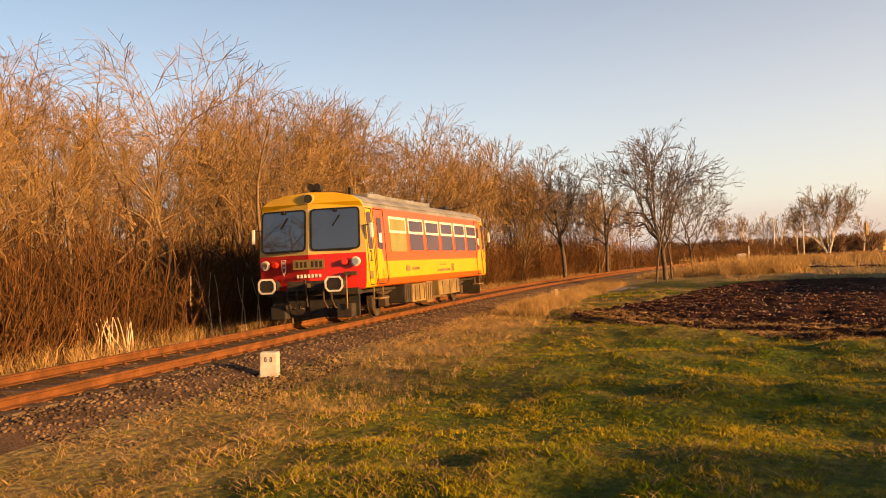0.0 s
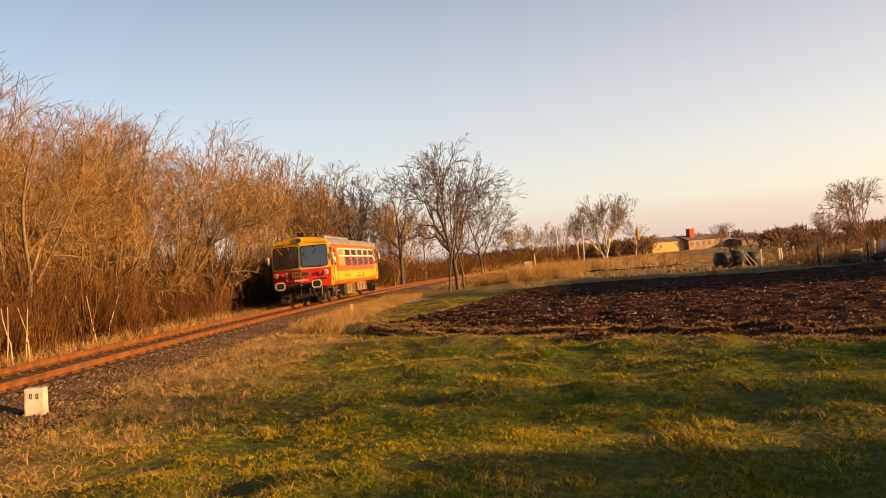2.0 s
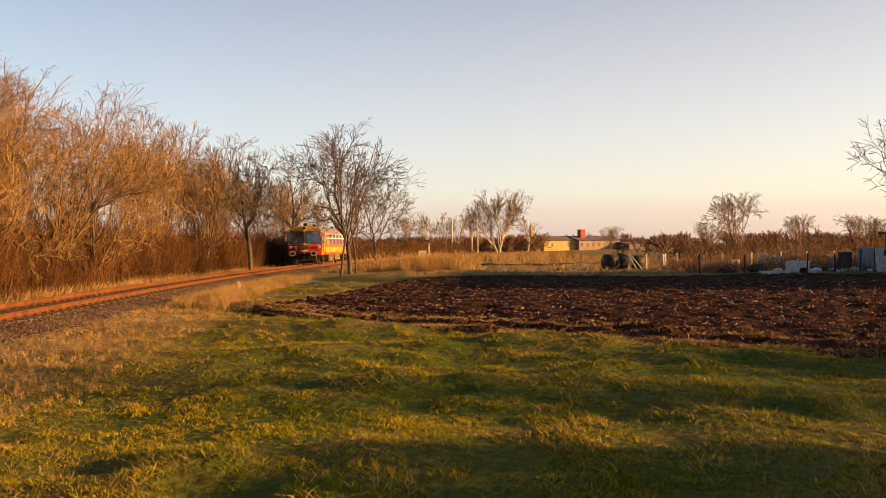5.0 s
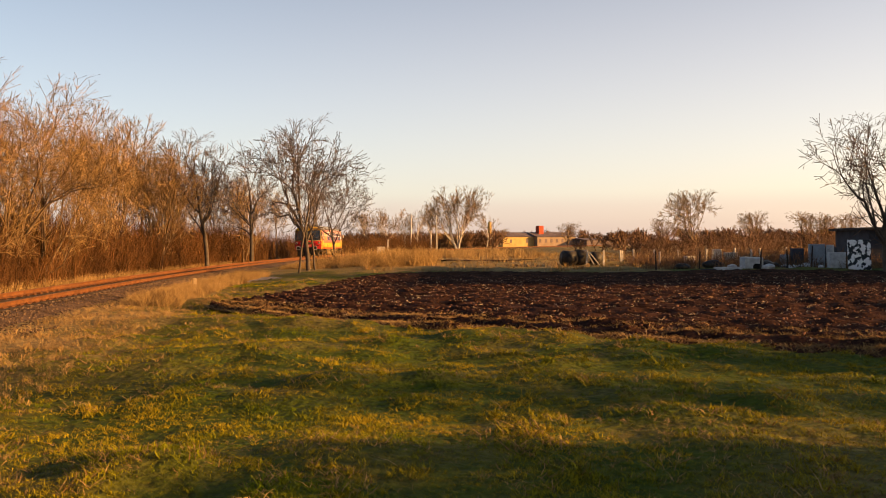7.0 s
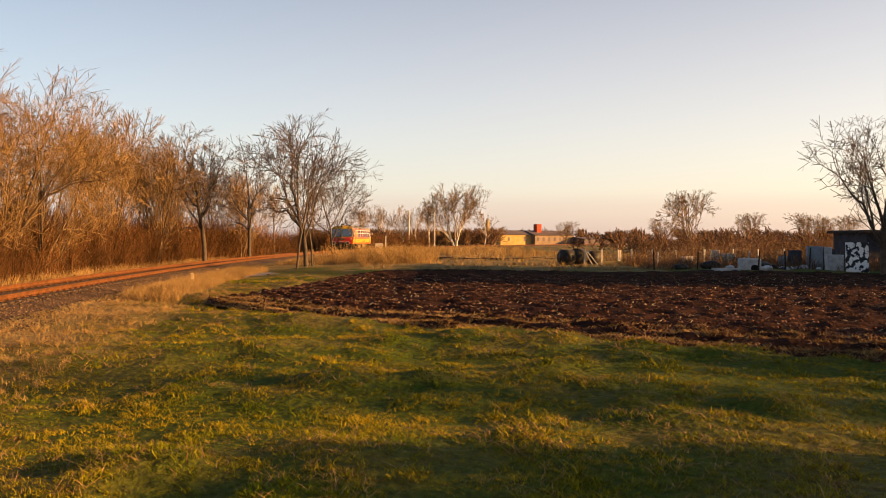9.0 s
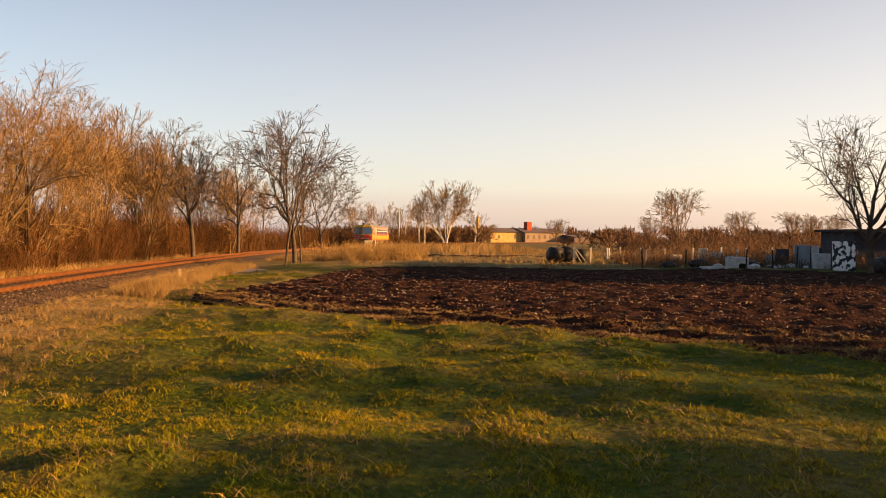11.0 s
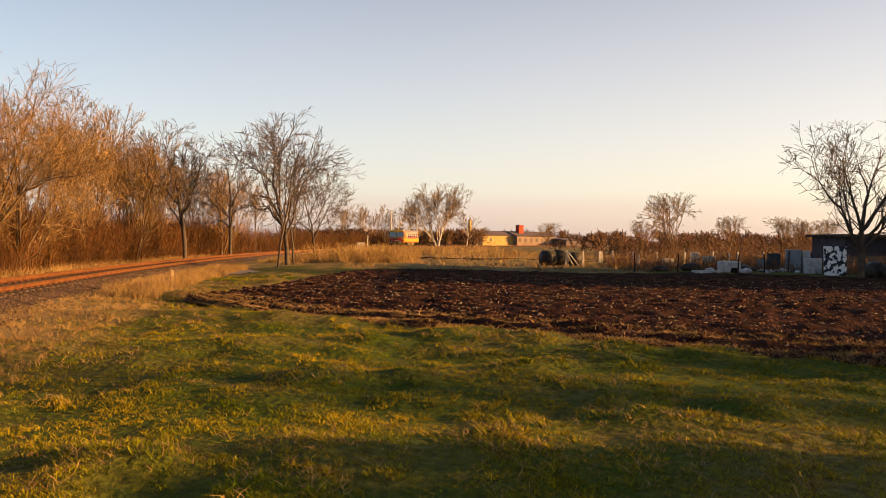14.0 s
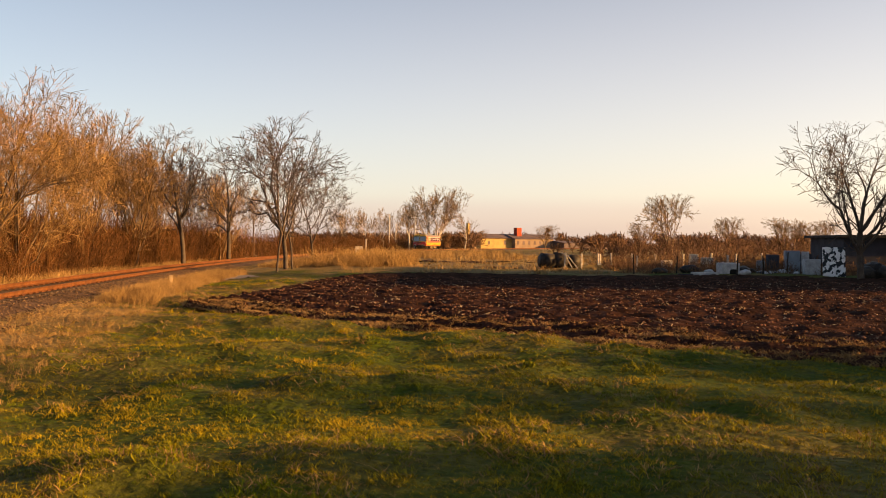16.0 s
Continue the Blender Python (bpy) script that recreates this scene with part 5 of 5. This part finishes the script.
for i, (x, y, k) in enumerate(((18.5, 54.3, 0.7), (18.9, 55.2, 0.55), (22.2, 58.0, 0.7), (21.4, 59.2, 0.6), (16.7, 55.6, 0.5), (22.9, 57.3, 0.45))):
    sack(x, y, k, M_BOARD, "slumped white plastic sack in the yard", i)
for i, (x, y, k) in enumerate(((19.4, 57.2, 1.1), (20.2, 58.4, 1.0), (16.4, 58.6, 1.2), (14.2, 58.0, 1.0))):
    sack(x, y, k, M_TARP, "dark slumped sack of waste in the yard", i + 9)
for i, (w, d, h, x, y, turn) in enumerate(((0.95, 0.6, 0.85, 20.9, 70.0, 8), (0.7, 0.5, 1.1, 20.0, 70.6, -10), (0.6, 0.5, 0.6, 21.8, 69.6, 20), (0.7, 0.6, 0.7, 17.2, 68.0, 5))):
    standing("crate", w, d, h, x, y, turn, M_POST, "pale wooden crate standing beyond the yard", "crate")
standing("steel_cabinet", 0.6, 0.5, 1.5, 25.2, 61.4, 10, M_SHED, "narrow grey steel cabinet by the shed", "cabinet")
drum = tagged(empty("water_drum", pose(21.9, 61.0, 0.0)), "blue-grey plastic drum standing in the yard", "drum")
b = B()
cyl(b, 0.30, 0.9, pose(0, 0, 0.45), 20, bevel=0.04)
part("barrel", b, M_BLUEGREY, drum)
for z in (0.3, 0.6):
    b = B()
    cyl(b, 0.312, 0.04, pose(0, 0, z), 20)
    part("hoop", b, M_BLUEGREY, drum)

# brambles round the yard
bram = [shrub_arrays(600 + i, 1.2, 26, 4, 0.8, 0.012, 0.5) for i in range(3)]
_pl = [(x, y, 0, _r.uniform(0, 6.28), _r.uniform(0.5, 1.3)) for x, y in zip(_r.uniform(12.5, 32, 190), _r.uniform(57, 74, 190))]
scatter("brambles", bram, _pl, M_FARBRUSH, "low brown brambles around the fenced yard", "brambles")
_pl = [(x, y, 0, _r.uniform(0, 6.28), _r.uniform(0.5, 1.1)) for x, y in zip(_r.uniform(22, 56, 130), _r.uniform(78, 118, 130))]
scatter("yard_scrub", wide, _pl, M_FARBRUSH, "tall brown scrub behind the yard", "scrub")

# bare soil in the meadow and a gravel crossing by the line
def patch(name, cx, cy, rx, ry, turn, mat, label, category):
    a, c, s_ = 0.0, math.cos(radians(turn)), math.sin(radians(turn))

    def keep(x, y):
        u, w = (x - cx) * c + (y - cy) * s_, -(x - cx) * s_ + (y - cy) * c
        return (u / rx) ** 2 + (w / ry) ** 2 + 0.25 * bumps(x, y, 1) < 1

    R = max(rx, ry) * 1.3
    ob = grid_mesh(name, np.arange(cx - R, cx + R, 0.25), np.arange(cy - R, cy + R, 0.25), lambda x, y: ground_z(x, y) + 0.03 + 0.012 * bumps(x, y, 3), mat, keep)
    return tagged(ob, label, category, kind="structure")


patch("bare_soil", 1.0, 89, 9, 2.2, 0, M_SOIL, "strip of dark bare soil in the far meadow", "soil")
patch("gravel_crossing", -12.3, 46.5, 4.6, 1.5, 74, material("grey_gravel", (0.20, 0.17, 0.155), 0.95, (0.13, 0.11, 0.10), 2, 0.6, 30, 0.8), "grey gravel crossing at the foot of the railway bank", "path")

# an unseen tree and barn, added towards the sun to shade grass and field
# copy of a trackside tree, out of view, for shadow streaks
put(dark[0], 33, 6.5, 0, 0.8, "trees on the sunny side of the meadow", "unseen leafless tree, added to shade the meadow")
# the barn stands out of view, sized only for the shadow it throws
barn = tagged(empty("barn", pose(36, 33, 0)), "unseen plain grey barn, added to shade the field and yard", "barn")
b = B()
box(b, 0, 8, 0, 26, -0.2, 6.0)
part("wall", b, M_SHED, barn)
b = B()
v = [b.verts.new(c) for c in ((-0.4, -0.4, 6.0), (8.4, -0.4, 6.0), (8.4, 26.4, 6.0), (-0.4, 26.4, 6.0), (4, -0.4, 8.6), (4, 26.4, 8.6))]
for q in ((0, 1, 4), (1, 2, 5, 4), (2, 3, 5), (3, 0, 4, 5), (0, 3, 2, 1)):
    b.faces.new([v[i] for i in q])
part("roof", b, M_SHEDROOF, barn)

# unseen weed clumps, added right of the view to throw shadows on the grass
weeds = [shrub_arrays(640 + i, 1.0, 48, 2, 0.42, 0.020, 0.3) for i in range(4)]
_pl = []
for cx, cy, k in ((11.4, 13.2, 2.6), (13.5, 10.2, 1.7), (15.5, 17.2, 2.3)):
    _pl += [(cx + _r.normal(0, 0.30), cy + _r.normal(0, 0.22), 0, _r.uniform(0, 6.28), k * _r.uniform(0.6, 1.05)) for j in range(7)]
# small trees added out of view; their crowns shade the nearest grass
fruit = fork_tree("fruit_tree", 640, 2.9, 0.06, 1.2, M_DARKBARK, M_DARKTWIG, "unseen small dense leafless tree, added to shade the near grass", limbs=7, reach=0.75, rmin=0.014, shoots=4, pair=0.3, angle=(32, 64))
for i, (x, y, size) in enumerate(((9.2, 5.6, 0.85), (10.8, 4.6, 0.95))):
    put(fruit, x, y, 67 * i, size, "fruit trees at the meadow's edge")
scatter("weeds", weeds, _pl, M_BRUSH, "unseen clumps of dense dead weeds, added to shade the grass", "weeds")

WHEEL_N = 480

CAR_T = [0.0, 2.0, 4.0, 6.0, 8.0, 10.0, 12.0, 14.0, 16.0]
CAR_S = [-0.06, 23.26, 46.14, 68.65, 90.85, 112.84, 134.67, 156.43, 178.19]


def motions():
    """The railcar draws away along the line at a steady speed."""
    rows = []
    for i in range(33):
        t = i * 0.5
        s = float(np.interp(t, CAR_T, CAR_S))
        x1, y1, _ = line(s + 2.65)
        x2, y2, _ = line(s + 10.65)
        h = math.atan2(x2 - x1, y2 - y1)
        x, y = x1 - 2.65 * math.sin(h), y1 - 2.65 * math.cos(h)
        rows.append((t, pose(x, y, RAIL_Z, 0, -0.8, -math.degrees(h))))
    walk(railcar, rows)
    for ax, y in wheelsets:
        spins = []
        for i in range(WHEEL_N + 1):
            t = 16.0 * i / WHEEL_N
            s = float(np.interp(t, CAR_T, CAR_S))
            spins.append((t, pose(0, y, 0.42, math.degrees(-s / 0.42))))
        walk(ax, spins)


motions()
